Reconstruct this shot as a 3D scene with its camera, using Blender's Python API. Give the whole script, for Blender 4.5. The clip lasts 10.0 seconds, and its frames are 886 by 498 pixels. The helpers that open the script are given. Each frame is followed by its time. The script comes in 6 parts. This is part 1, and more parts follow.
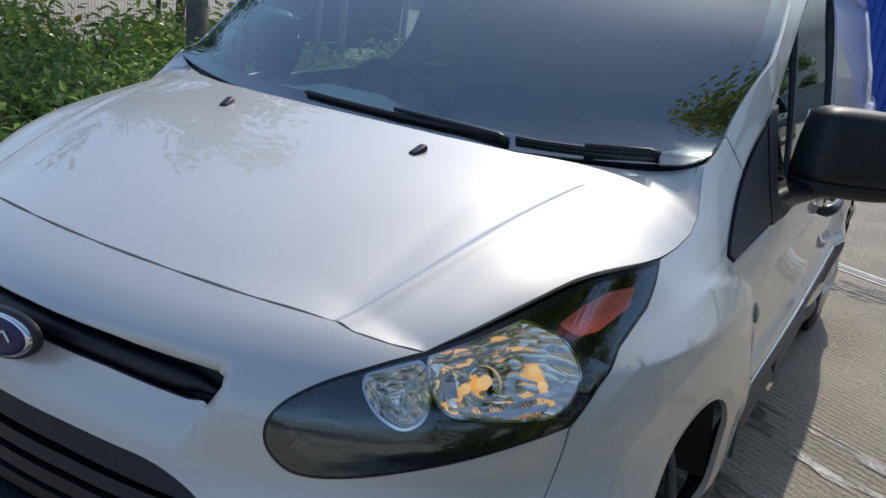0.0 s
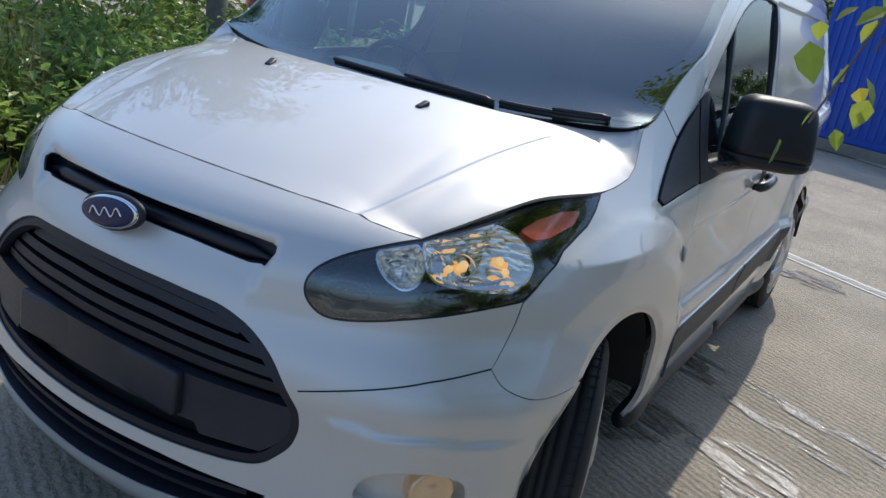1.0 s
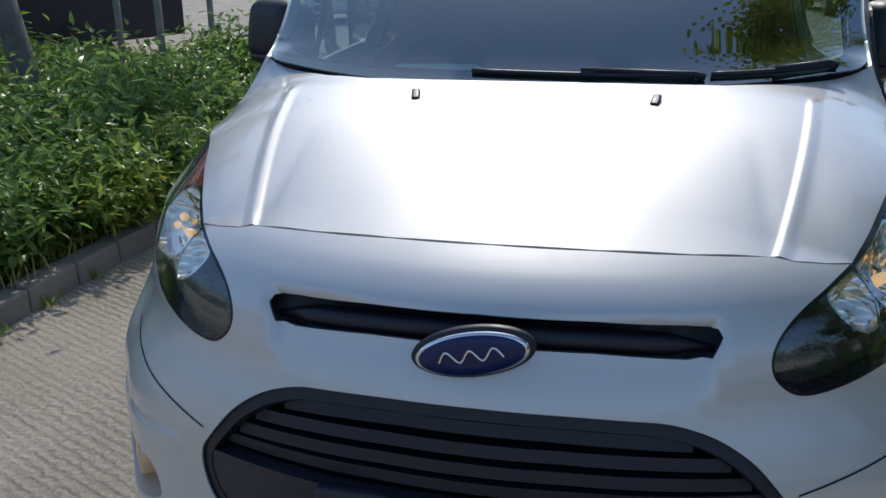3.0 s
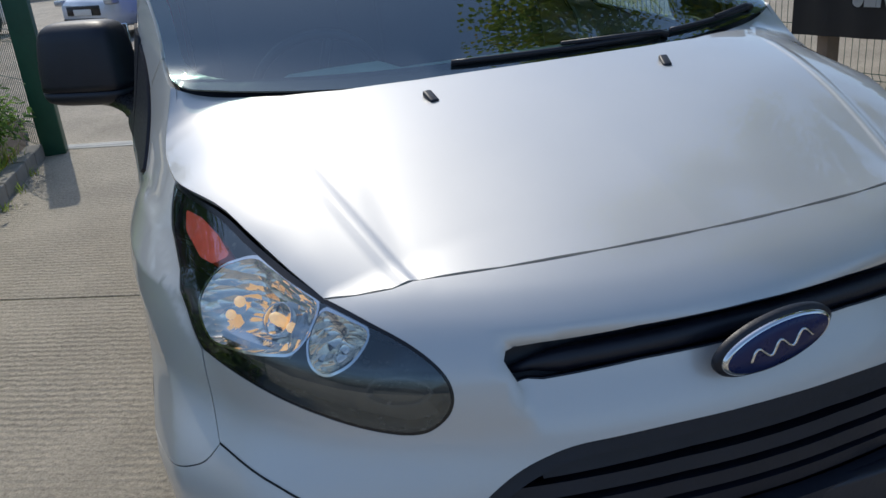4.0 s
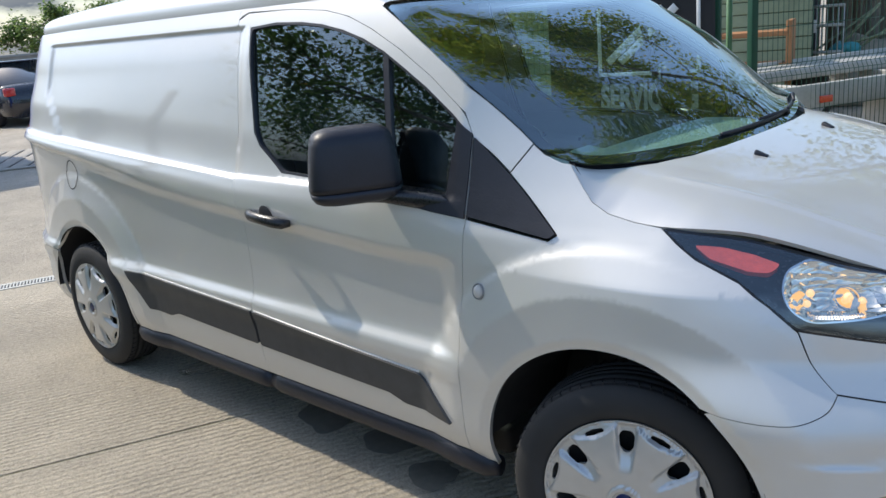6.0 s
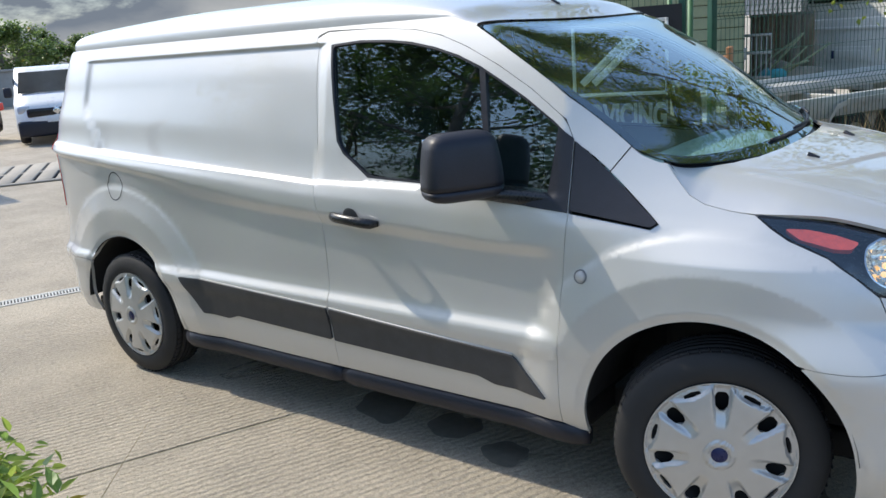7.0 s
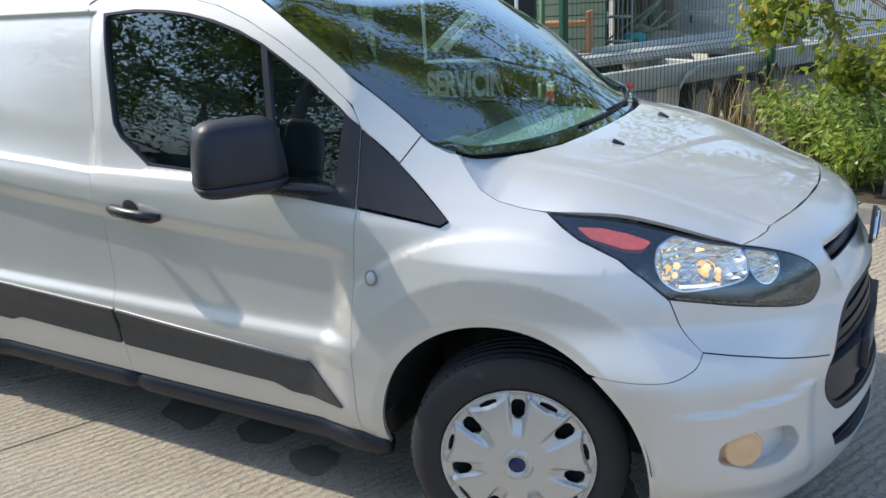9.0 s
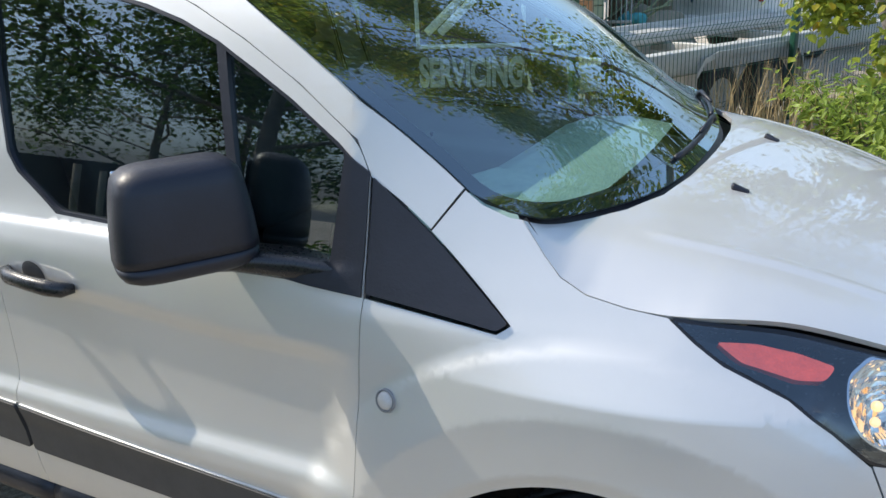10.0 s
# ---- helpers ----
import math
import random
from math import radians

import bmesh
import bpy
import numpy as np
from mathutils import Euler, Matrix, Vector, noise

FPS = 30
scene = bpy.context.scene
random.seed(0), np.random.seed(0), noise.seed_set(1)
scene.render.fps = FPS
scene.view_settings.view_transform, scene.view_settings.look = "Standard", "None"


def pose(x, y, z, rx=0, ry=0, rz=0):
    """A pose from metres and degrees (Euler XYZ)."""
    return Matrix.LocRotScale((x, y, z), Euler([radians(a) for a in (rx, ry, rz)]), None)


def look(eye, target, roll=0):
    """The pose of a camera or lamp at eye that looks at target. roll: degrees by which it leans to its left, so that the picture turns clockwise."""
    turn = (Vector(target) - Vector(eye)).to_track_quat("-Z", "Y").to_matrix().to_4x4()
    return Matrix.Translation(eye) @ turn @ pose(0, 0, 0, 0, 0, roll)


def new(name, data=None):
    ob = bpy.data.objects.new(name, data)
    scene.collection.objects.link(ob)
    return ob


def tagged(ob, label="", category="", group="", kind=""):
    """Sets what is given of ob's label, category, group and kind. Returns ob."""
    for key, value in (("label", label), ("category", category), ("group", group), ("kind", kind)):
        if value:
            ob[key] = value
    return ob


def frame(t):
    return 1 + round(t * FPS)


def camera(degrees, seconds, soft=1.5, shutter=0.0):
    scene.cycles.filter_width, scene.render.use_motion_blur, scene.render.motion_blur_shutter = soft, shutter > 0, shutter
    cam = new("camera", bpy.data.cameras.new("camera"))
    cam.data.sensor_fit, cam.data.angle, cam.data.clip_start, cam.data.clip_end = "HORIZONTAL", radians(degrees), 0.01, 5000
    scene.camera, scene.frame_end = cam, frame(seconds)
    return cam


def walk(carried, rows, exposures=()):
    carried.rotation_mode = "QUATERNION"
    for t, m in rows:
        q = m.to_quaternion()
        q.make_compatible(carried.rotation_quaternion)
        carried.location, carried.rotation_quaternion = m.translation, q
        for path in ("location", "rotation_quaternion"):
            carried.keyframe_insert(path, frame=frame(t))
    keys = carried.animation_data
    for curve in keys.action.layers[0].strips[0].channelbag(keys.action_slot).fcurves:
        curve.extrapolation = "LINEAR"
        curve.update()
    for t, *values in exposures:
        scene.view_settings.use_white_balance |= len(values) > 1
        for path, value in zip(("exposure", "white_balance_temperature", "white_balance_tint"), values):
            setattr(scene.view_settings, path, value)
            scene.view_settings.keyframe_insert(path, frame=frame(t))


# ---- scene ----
cam = camera(56.1, 10.0)
PATH = [
    (0, (1.575, 1.166, 1.492), (-0.09, 0.238, 0.886), 7.8),
    (0.5, (1.848, 1.302, 1.484), (0.179, 0.387, 0.87), 10.2),
    (1, (2.017, 1.44, 1.481), (0.343, 0.531, 0.873), 11.1),
    (1.5, (2.098, 1.368, 1.481), (0.425, 0.456, 0.874), 11.1),
    (2, (2.171, 1.062, 1.464), (0.502, 0.15, 0.847), 8.4),
    (2.5, (2.143, 0.66, 1.449), (0.392, -0.071, 0.818), 4.6),
    (2.7, (2.091, 0.476, 1.465), (0.305, -0.152, 0.821), 2.2),
    (3.8, (1.84, -0.517, 1.469), (0.008, -0.18, 0.74), -4.6),
    (4, (1.767, -0.736, 1.491), (-0.025, -0.234, 0.758), -5.6),
    (4.5, (1.646, -1.269, 1.541), (-0.032, -0.44, 0.835), -6.6),
    (5, (1.495, -1.744, 1.565), (-0.067, -0.684, 0.904), -6.2),
    (5.5, (1.24, -2.175, 1.581), (-0.206, -0.928, 0.987), -5.6),
    (6, (1.078, -2.606, 1.61), (-0.254, -1.214, 1.074), -5.0),
    (6.2, (0.997, -2.725, 1.609), (-0.299, -1.295, 1.086), -4.8),
    (7.3, (0.799, -3.354, 1.644), (-0.352, -1.794, 1.154), -4.1),
    (7.5, (0.809, -3.391, 1.647), (-0.327, -1.818, 1.159), -4.0),
    (8, (0.814, -3.38, 1.647), (-0.292, -1.788, 1.154), -4.0),
    (8.5, (0.891, -3.186, 1.652), (-0.151, -1.57, 1.103), -4.0),
    (9, (0.932, -2.825, 1.67), (-0.016, -1.172, 1.061), -3.2),
    (9.5, (0.714, -2.486, 1.683), (-0.155, -0.804, 1.041), -2.4),
    (10, (0.377, -2.132, 1.667), (-0.51, -0.467, 1.003), -2.6),
]
walk(cam, [(t, look(eye, target, roll)) for t, eye, target, roll in PATH], [(0, 0.34, 6600, 9), (1.0, 0.56, 6450, 9), (2.0, 0.50, 6350, 9), (2.7, 0.22, 6300, 9), (4.0, 0.20, 6450, 8), (5.0, 0.64, 6700, 8), (6.2, 1.00, 6750, 8), (8.0, 1.08, 6750, 8), (10, 1.28, 6850, 8)])


# ---- light and sky ----
SUN_ELEVATION, SUN_FROM = radians(46), radians(188)   # sun behind the van, a little to its right
world = bpy.data.worlds.new("sky")
scene.world = world
world.use_nodes = True
wn = world.node_tree.nodes
sky = wn.new("ShaderNodeTexSky")
sky.sky_type, sky.sun_disc, sky.ozone_density = "NISHITA", False, 2.5
sky.sun_elevation, sky.sun_rotation = SUN_ELEVATION, radians(90) - SUN_FROM
wl = world.node_tree.links
cloud_at, cloud_map, cloud, cover, cloudy = (wn.new("ShaderNode" + k) for k in ("TexCoord", "Mapping", "TexNoise", "ValToRGB", "Mix"))
wl.new(cloud_at.outputs["Generated"], cloud_map.inputs[0])
cloud_map.inputs["Scale"].default_value = (1.0, 1.0, 2.6)
wl.new(cloud_map.outputs[0], cloud.inputs["Vector"])
cloud.inputs["Scale"].default_value, cloud.inputs["Detail"].default_value, cloud.inputs["Roughness"].default_value = 2.6, 8, 0.58
wl.new(cloud.outputs[0], cover.inputs[0])
cover.color_ramp.elements[0].position, cover.color_ramp.elements[1].position = 0.255, 0.43
cloudy.data_type = "RGBA"
split, bank, both_ = wn.new("ShaderNodeSeparateXYZ"), wn.new("ShaderNodeMapRange"), wn.new("ShaderNodeMath")
wl.new(cloud_at.outputs["Generated"], split.inputs[0]), wl.new(split.outputs[2], bank.inputs[0])
bank.inputs["From Min"].default_value, bank.inputs["From Max"].default_value = 0.26, 0.07
both_.operation = "MULTIPLY"
wl.new(cover.outputs[0], both_.inputs[0]), wl.new(bank.outputs[0], both_.inputs[1])
wl.new(both_.outputs[0], cloudy.inputs[0]), wl.new(sky.outputs[0], cloudy.inputs[6])
shade = wn.new("ShaderNodeValToRGB")
puff = wn.new("ShaderNodeTexNoise")
puff.inputs["Scale"].default_value, puff.inputs["Detail"].default_value = 5.5, 6
wl.new(cloud_map.outputs[0], puff.inputs["Vector"]), wl.new(puff.outputs[0], shade.inputs[0])
shade.color_ramp.elements[0].position, shade.color_ramp.elements[1].position = .38, .66
shade.color_ramp.elements[0].color, shade.color_ramp.elements[1].color = (0.62, 0.74, 0.95, 1), (1.45, 1.52, 1.62, 1)
wl.new(shade.outputs[0], cloudy.inputs[7])
wl.new(cloudy.outputs[2], wn["Background"].inputs[0])
wn["Background"].inputs[1].default_value = 0.15
lamp = bpy.data.lights.new("sun", "SUN")
lamp.energy, lamp.angle, lamp.color = 2.0, radians(0.5), (1.0, 0.93, 0.82)
sun_dir = Vector((math.cos(SUN_FROM) * math.cos(SUN_ELEVATION), math.sin(SUN_FROM) * math.cos(SUN_ELEVATION), math.sin(SUN_ELEVATION)))
new("sun", lamp).matrix_world = look(sun_dir * 30, (0, 0, 0))


# ---- materials ----
class Mat:
    """A node material with short ways to wire it."""

    def __init__(self, name, color, rough=0.5, metal=0.0, **extra):
        self.m = bpy.data.materials.new(name)
        self.m.use_nodes = True
        self.n, self.l = self.m.node_tree.nodes, self.m.node_tree.links
        self.b = self.n["Principled BSDF"]
        self.set("Base Color", (*color, 1)), self.set("Roughness", rough), self.set("Metallic", metal)
        for key, value in extra.items():
            self.set(key.replace("_", " "), value)

    def set(self, socket, value):
        self.b.inputs[socket].default_value = value

    def coords(self, scale, kind="Object"):
        tc, mp = self.n.new("ShaderNodeTexCoord"), self.n.new("ShaderNodeMapping")
        self.l.new(tc.outputs[kind], mp.inputs[0])
        mp.inputs["Scale"].default_value = scale if isinstance(scale, tuple) else (scale,) * 3
        return mp.outputs[0]

    def noise(self, scale, detail=4.0, rough=0.55, stretch=(1, 1, 1), distort=0.0):
        t = self.n.new("ShaderNodeTexNoise")
        self.l.new(self.coords(stretch), t.inputs["Vector"])
        t.inputs["Scale"].default_value, t.inputs["Detail"].default_value, t.inputs["Roughness"].default_value = scale, detail, rough
        t.inputs["Distortion"].default_value = distort
        return t.outputs[0]

    def ramp(self, fac, stops):
        r = self.n.new("ShaderNodeValToRGB")
        self.l.new(fac, r.inputs[0])
        e = r.color_ramp.elements
        while len(e) < len(stops):
            e.new(0.5)
        for k, (at, c) in enumerate(stops):
            e[k].position, e[k].color = at, (*c, 1) if isinstance(c, tuple) else (c, c, c, 1)
        return r.outputs[0]

    def mix(self, fac, a, b, how="MIX"):
        x = self.n.new("ShaderNodeMix")
        x.data_type, x.blend_type = "RGBA", how
        for k, v in ((0, fac), (6, a), (7, b)):
            if hasattr(v, "node"):
                self.l.new(v, x.inputs[k])
            else:
                x.inputs[k].default_value = (*v, 1) if isinstance(v, tuple) else v
        return x.outputs[2]

    def to(self, out, socket):
        self.l.new(out, self.b.inputs[socket])
        return self

    def bump(self, height, strength=0.3, distance=0.01, after=None):
        b = self.n.new("ShaderNodeBump")
        b.inputs["Strength"].default_value, b.inputs["Distance"].default_value = strength, distance
        self.l.new(height, b.inputs["Height"])
        if after is not None:
            self.l.new(after, b.inputs["Normal"])
        self.l.new(b.outputs[0], self.b.inputs["Normal"])
        return b.outputs[0]

    def random(self, per="object"):
        if per == "object":
            return self.n.new("ShaderNodeObjectInfo").outputs["Random"]
        return self.n.new("ShaderNodeNewGeometry").outputs["Random Per Island"]


def simple(name, color, rough=0.5, metal=0.0, vary=0.12, scale=20, bump=0.0, **extra):
    """A material whose colour and gloss vary a little at two scales."""
    q = Mat(name, color, rough, metal, **extra)
    f = q.noise(scale, 5)
    g = q.noise(scale * 0.13, 3)
    lo = tuple(c * (1 - vary) for c in color)
    hi = tuple(min(1, c * (1 + vary)) for c in color)
    q.to(q.mix(0.5, q.ramp(f, [(0.3, lo), (0.7, hi)]), q.ramp(g, [(0.35, lo), (0.65, hi)])), "Base Color")
    q.to(q.ramp(f, [(0.3, max(0.02, rough - 0.06)), (0.75, min(1.0, rough + 0.06))]), "Roughness")
    if bump:
        q.bump(f, bump, 0.002)
    return q.m


def silver_paint():
    """Silver flake under clear lacquer, with a thin film of road dust."""
    q = Mat("silver_paint", (0.60, 0.60, 0.59), 0.52, 0.50, Coat_Weight=1.0, Coat_Roughness=0.02, Coat_IOR=1.55)
    flake, film, dust = q.noise(2600, 1, 0.5), q.noise(2.2, 5, 0.6), q.noise(38, 6, 0.7)
    q.to(q.mix(0.25, q.ramp(film, [(0.3, (0.625, 0.618, 0.597)), (0.7, (0.67, 0.662, 0.640))]), q.ramp(flake, [(0.35, (0.50, 0.50, 0.49)), (0.7, (0.74, 0.74, 0.73))])), "Base Color")
    q.to(q.ramp(film, [(0.3, 0.49), (0.7, 0.55)]), "Roughness")
    q.to(q.ramp(dust, [(0.45, 0.012), (0.8, 0.05)]), "Coat Roughness")
    return q.m


PAINT = silver_paint()
BLACK_PLASTIC = simple("black_plastic", (0.010, 0.012, 0.021), 0.46, 0, 0.2, 140, 0.25)
SATIN_BLACK = simple("satin_black_plastic", (0.014, 0.015, 0.018), 0.30, 0, 0.2, 140, 0.1)
NAVY_PLASTIC = simple("navy_black_plastic", (0.020, 0.022, 0.032), 0.42, 0, 0.2, 120, 0.2)
GREY_PLASTIC = simple("grey_plastic", (0.05, 0.05, 0.052), 0.55, 0, 0.2, 120, 0.2)
GLOSS_BLACK = simple("gloss_black", (0.012, 0.012, 0.014), 0.18, 0, 0.1, 60)
SHELL_DARK = simple("dark_shell", (0.012, 0.012, 0.013), 0.8, 0, 0.1, 20)
RUBBER = simple("rubber", (0.022, 0.022, 0.023), 0.75, 0, 0.3, 40, 0.3)
CHROME = simple("chrome", (0.8, 0.8, 0.8), 0.08, 1.0, 0.03, 30)
HUBCAP = simple("hubcap_silver", (0.55, 0.55, 0.54), 0.36, 0.55, 0.06, 25, Coat_Weight=0.4)
BADGE_BLUE = simple("badge_blue", (0.004, 0.013, 0.085), 0.30, 0.0, 0.1, 40)


def glass(name, tint, rough=0.0, dust=0.0, plain=.105):
    """Thin automotive glass: clear with a tint, a mirror-like surface and a film of dust."""
    m = bpy.data.materials.new(name)
    m.use_nodes = True
    n, l = m.node_tree.nodes, m.node_tree.links
    n.remove(n["Principled BSDF"])
    tr, gl, mx, fr = n.new("ShaderNodeBsdfTransparent"), n.new("ShaderNodeBsdfGlossy"), n.new("ShaderNodeMixShader"), n.new("ShaderNodeLayerWeight")
    tr.inputs[0].default_value = (*tint, 1)
    gl.inputs["Roughness"].default_value = rough
    gl.inputs["Color"].default_value = (.86, .96, 1, 1)
    # gloss rises towards grazing angles, alike from both sides
    fr.inputs["Blend"].default_value = .5
    rise, gloss = n.new("ShaderNodeMath"), n.new("ShaderNodeMath")
    rise.operation, gloss.operation = "POWER", "MULTIPLY_ADD"
    rise.inputs[1].default_value = 5
    gloss.inputs[1].default_value, gloss.inputs[2].default_value = 1 - plain, plain
    l.new(fr.outputs["Facing"], rise.inputs[0]), l.new(rise.outputs[0], gloss.inputs[0])
    below = tr.outputs[0]
    if dust:
        grime, veil, tc, spots, amount = n.new("ShaderNodeBsdfDiffuse"), n.new("ShaderNodeMixShader"), n.new("ShaderNodeTexCoord"), n.new("ShaderNodeTexNoise"), n.new("ShaderNodeMapRange")
        grime.inputs[0].default_value = (.50, .62, .60, 1)
        spots.inputs["Scale"].default_value, spots.inputs["Detail"].default_value = 7.0, 8
        l.new(tc.outputs["Object"], spots.inputs["Vector"]), l.new(spots.outputs[0], amount.inputs[0])
        amount.inputs["From Min"].default_value, amount.inputs["From Max"].default_value = .3, .75
        amount.inputs["To Min"].default_value, amount.inputs["To Max"].default_value = dust * .5, dust * 1.6
        l.new(amount.outputs[0], veil.inputs[0]), l.new(tr.outputs[0], veil.inputs[1]), l.new(grime.outputs[0], veil.inputs[2])
        below = veil.outputs[0]
    l.new(gloss.outputs[0], mx.inputs[0]), l.new(below, mx.inputs[1]), l.new(gl.outputs[0], mx.inputs[2])
    l.new(mx.outputs[0], n["Material Output"].inputs[0])
    return m


SCREEN_GLASS = glass("screen_glass", (0.66, 0.84, 0.80), plain=.23)
SIDE_GLASS = glass("side_glass", (0.62, 0.74, 0.70), plain=.14)
LENS_GLASS = glass("lens_glass", (0.93, 0.95, 0.96), plain=.13)


# ---- building helpers ----
from mathutils import geometry

def part(name, bm, material, parent=None, label="", smooth=True):
    me = bpy.data.meshes.new(name)
    bm.normal_update()
    for f in bm.faces:
        f.smooth = smooth
    bm.to_mesh(me)
    bm.free()
    for m in material if isinstance(material, (list, tuple)) else (material,):
        me.materials.append(m)
    ob = new(name, me)
    if parent is not None:
        ob.parent = parent
    return tagged(ob, label) if label else ob


def thing(name, label, category, group="", kind="", at=(0, 0, 0)):
    ob = new(name)
    ob.empty_display_size = 0.1
    ob.location = at
    return tagged(ob, label, category, group, kind)


def box(bm, lo, hi, bevel=0.0, m=None, segs=2):
    """A box between two corners, its edges rounded."""
    geo = bmesh.ops.create_cube(bm, size=1.0)
    vs = geo["verts"]
    c = [(a + b) / 2 for a, b in zip(lo, hi)]
    d = [abs(b - a) for a, b in zip(lo, hi)]
    for v in vs:
        v.co = Vector(c[i] + v.co[i] * d[i] for i in range(3))
    if bevel:
        es = list({e for v in vs for e in v.link_edges})
        r = bmesh.ops.bevel(bm, geom=es, offset=bevel, segments=segs, profile=0.6, affect="EDGES")
        vs = list({v for f in r["faces"] for v in f.verts} | {v for v in vs if v.is_valid})
    if m is not None:
        bmesh.ops.transform(bm, matrix=m, verts=vs)
    return bm


def tube(bm, pts, radius, sides=10, caps=True):
    """A round bar along points; radius is one number or one for each point."""
    pts = [Vector(p) for p in pts]
    rings = []
    side = None
    for i, p in enumerate(pts):
        d = (pts[min(i + 1, len(pts) - 1)] - pts[max(i - 1, 0)]).normalized()
        ref = Vector((0, 0, 1)) if abs(d.z) < 0.9 else Vector((1, 0, 0))
        u = d.cross(ref).normalized() if side is None else (side - d * side.dot(d)).normalized()
        side = u
        w = d.cross(u)
        r = radius[i] if isinstance(radius, (list, tuple)) else radius
        rings.append([bm.verts.new(p + (u * math.cos(a) + w * math.sin(a)) * r) for a in (2 * math.pi * k / sides for k in range(sides))])
    for a, b in zip(rings, rings[1:]):
        for k in range(sides):
            bm.faces.new((a[k], a[(k + 1) % sides], b[(k + 1) % sides], b[k]))
    if caps:
        bm.faces.new(rings[0][::-1]), bm.faces.new(rings[-1])
    return bm


def spun(bm, profile, segs=48, m=None):
    """A turned body: (radius, depth) pairs spun about the y axis."""
    rings = []
    for r, d in profile:
        ring = [bm.verts.new((r * math.cos(a), d, r * math.sin(a))) for a in (2 * math.pi * k / segs for k in range(segs))]
        rings.append(ring)
    for a, b in zip(rings, rings[1:]):
        for k in range(segs):
            bm.faces.new((a[k], b[k], b[(k + 1) % segs], a[(k + 1) % segs]))
    if m is not None:
        bmesh.ops.transform(bm, matrix=m, verts=[v for r in rings for v in r])
    return bm


class Spline:
    """A natural cubic through knots (u, value)."""

    def __init__(self, knots):
        self.u, self.v = (np.array(a, float) for a in zip(*knots))
        n, h, d = len(self.u), np.diff(self.u), np.diff(self.v)
        A, r = np.eye(n), np.zeros(n)
        for i in range(1, n - 1):
            A[i, i - 1:i + 2] = h[i - 1], 2 * (h[i - 1] + h[i]), h[i]
            r[i] = 6 * (d[i] / h[i] - d[i - 1] / h[i - 1])
        self.c = np.linalg.solve(A, r)

    def __call__(self, x):
        x = np.clip(x, self.u[0], self.u[-1])
        i = np.clip(np.searchsorted(self.u, x) - 1, 0, len(self.u) - 2)
        h = self.u[i + 1] - self.u[i]
        a, b = (self.u[i + 1] - x) / h, (x - self.u[i]) / h
        return a * self.v[i] + b * self.v[i + 1] + ((a ** 3 - a) * self.c[i] + (b ** 3 - b) * self.c[i + 1]) * h * h / 6


class Soft:
    """Straight runs between knots with gently rounded corners (monotone cubic)."""

    def __init__(self, knots):
        self.u, self.v = (np.array(a, float) for a in zip(*knots))
        s = np.diff(self.v) / np.diff(self.u)
        m = np.zeros(len(self.u))
        m[0], m[-1] = s[0], s[-1]
        for i in range(1, len(m) - 1):
            m[i] = 0 if s[i - 1] * s[i] <= 0 else 2 * s[i - 1] * s[i] / (s[i - 1] + s[i])
        self.m = m

    def __call__(self, x):
        u, v, m = self.u, self.v, self.m
        x = np.asarray(x, float)
        i = np.clip(np.searchsorted(u, x) - 1, 0, len(u) - 2)
        h = u[i + 1] - u[i]
        t = np.clip((x - u[i]) / h, 0, 1)
        y = (2 * t ** 3 - 3 * t * t + 1) * v[i] + (t ** 3 - 2 * t * t + t) * h * m[i] + (3 * t * t - 2 * t ** 3) * v[i + 1] + (t ** 3 - t * t) * h * m[i + 1]
        return y + np.minimum(x - u[0], 0) * m[0] + np.maximum(x - u[-1], 0) * m[-1]


def smooth(a, b, x):
    t = np.clip((np.asarray(x, float) - a) / (b - a), 0.0, 1.0)
    return t * t * (3 - 2 * t)


# ---- the van's skin: k runs round the plan from the nose, z is the height ----
UPPER = [(.865, 0), (.852, .16), (.822, .31), (.772, .45), (.70, .59), (.60, .70), (.45, .797), (.25, .855), (0, .888), (-.42, .905), (-1.1, .910), (-2.0, .908), (-2.8, .895), (-3.35, .868), (-3.68, .825), (-3.84, .72), (-3.89, .45), (-3.90, 0)]
LOWER = [(.895, 0), (.885, .16), (.860, .31), (.815, .46), (.755, .60), (.675, .725), (.545, .822), (.30, .892), (0, .905), (-.42, .905), (-1.1, .908), (-2.0, .906), (-2.8, .895), (-3.35, .872), (-3.68, .835), (-3.85, .74), (-3.91, .45), (-3.92, 0)]
KN = len(UPPER) - 1
PLAN = [Spline([(-k, c[k][i] * (1, -1)[i]) for k in (3, 2, 1)] + [(k, p[i]) for k, p in enumerate(c)]) for c in (UPPER, LOWER) for i in (0, 1)]
SIDE_O = Soft([(.14, -.14), (.20, -.075), (.27, -.038), (.38, -.014), (.52, -.002), (.582, .012), (.604, .0115), (.652, -.010), (.70, -.015), (.78, -.017), (.885, -.012), (.936, .005), (.948, .0065), (1.0, .005), (1.092, -.010), (1.106, -.028), (1.28, -.066), (1.52, -.120), (1.63, -.158), (1.70, -.188)])
WING_O = Soft([(.14, -.14), (.20, -.075), (.27, -.038), (.38, -.014), (.52, -.004), (.62, .004), (.80, .004), (.93, .004), (1.0, .002), (1.06, -.012), (1.15, -.036), (1.28, -.066), (1.52, -.120), (1.63, -.158), (1.70, -.188)])
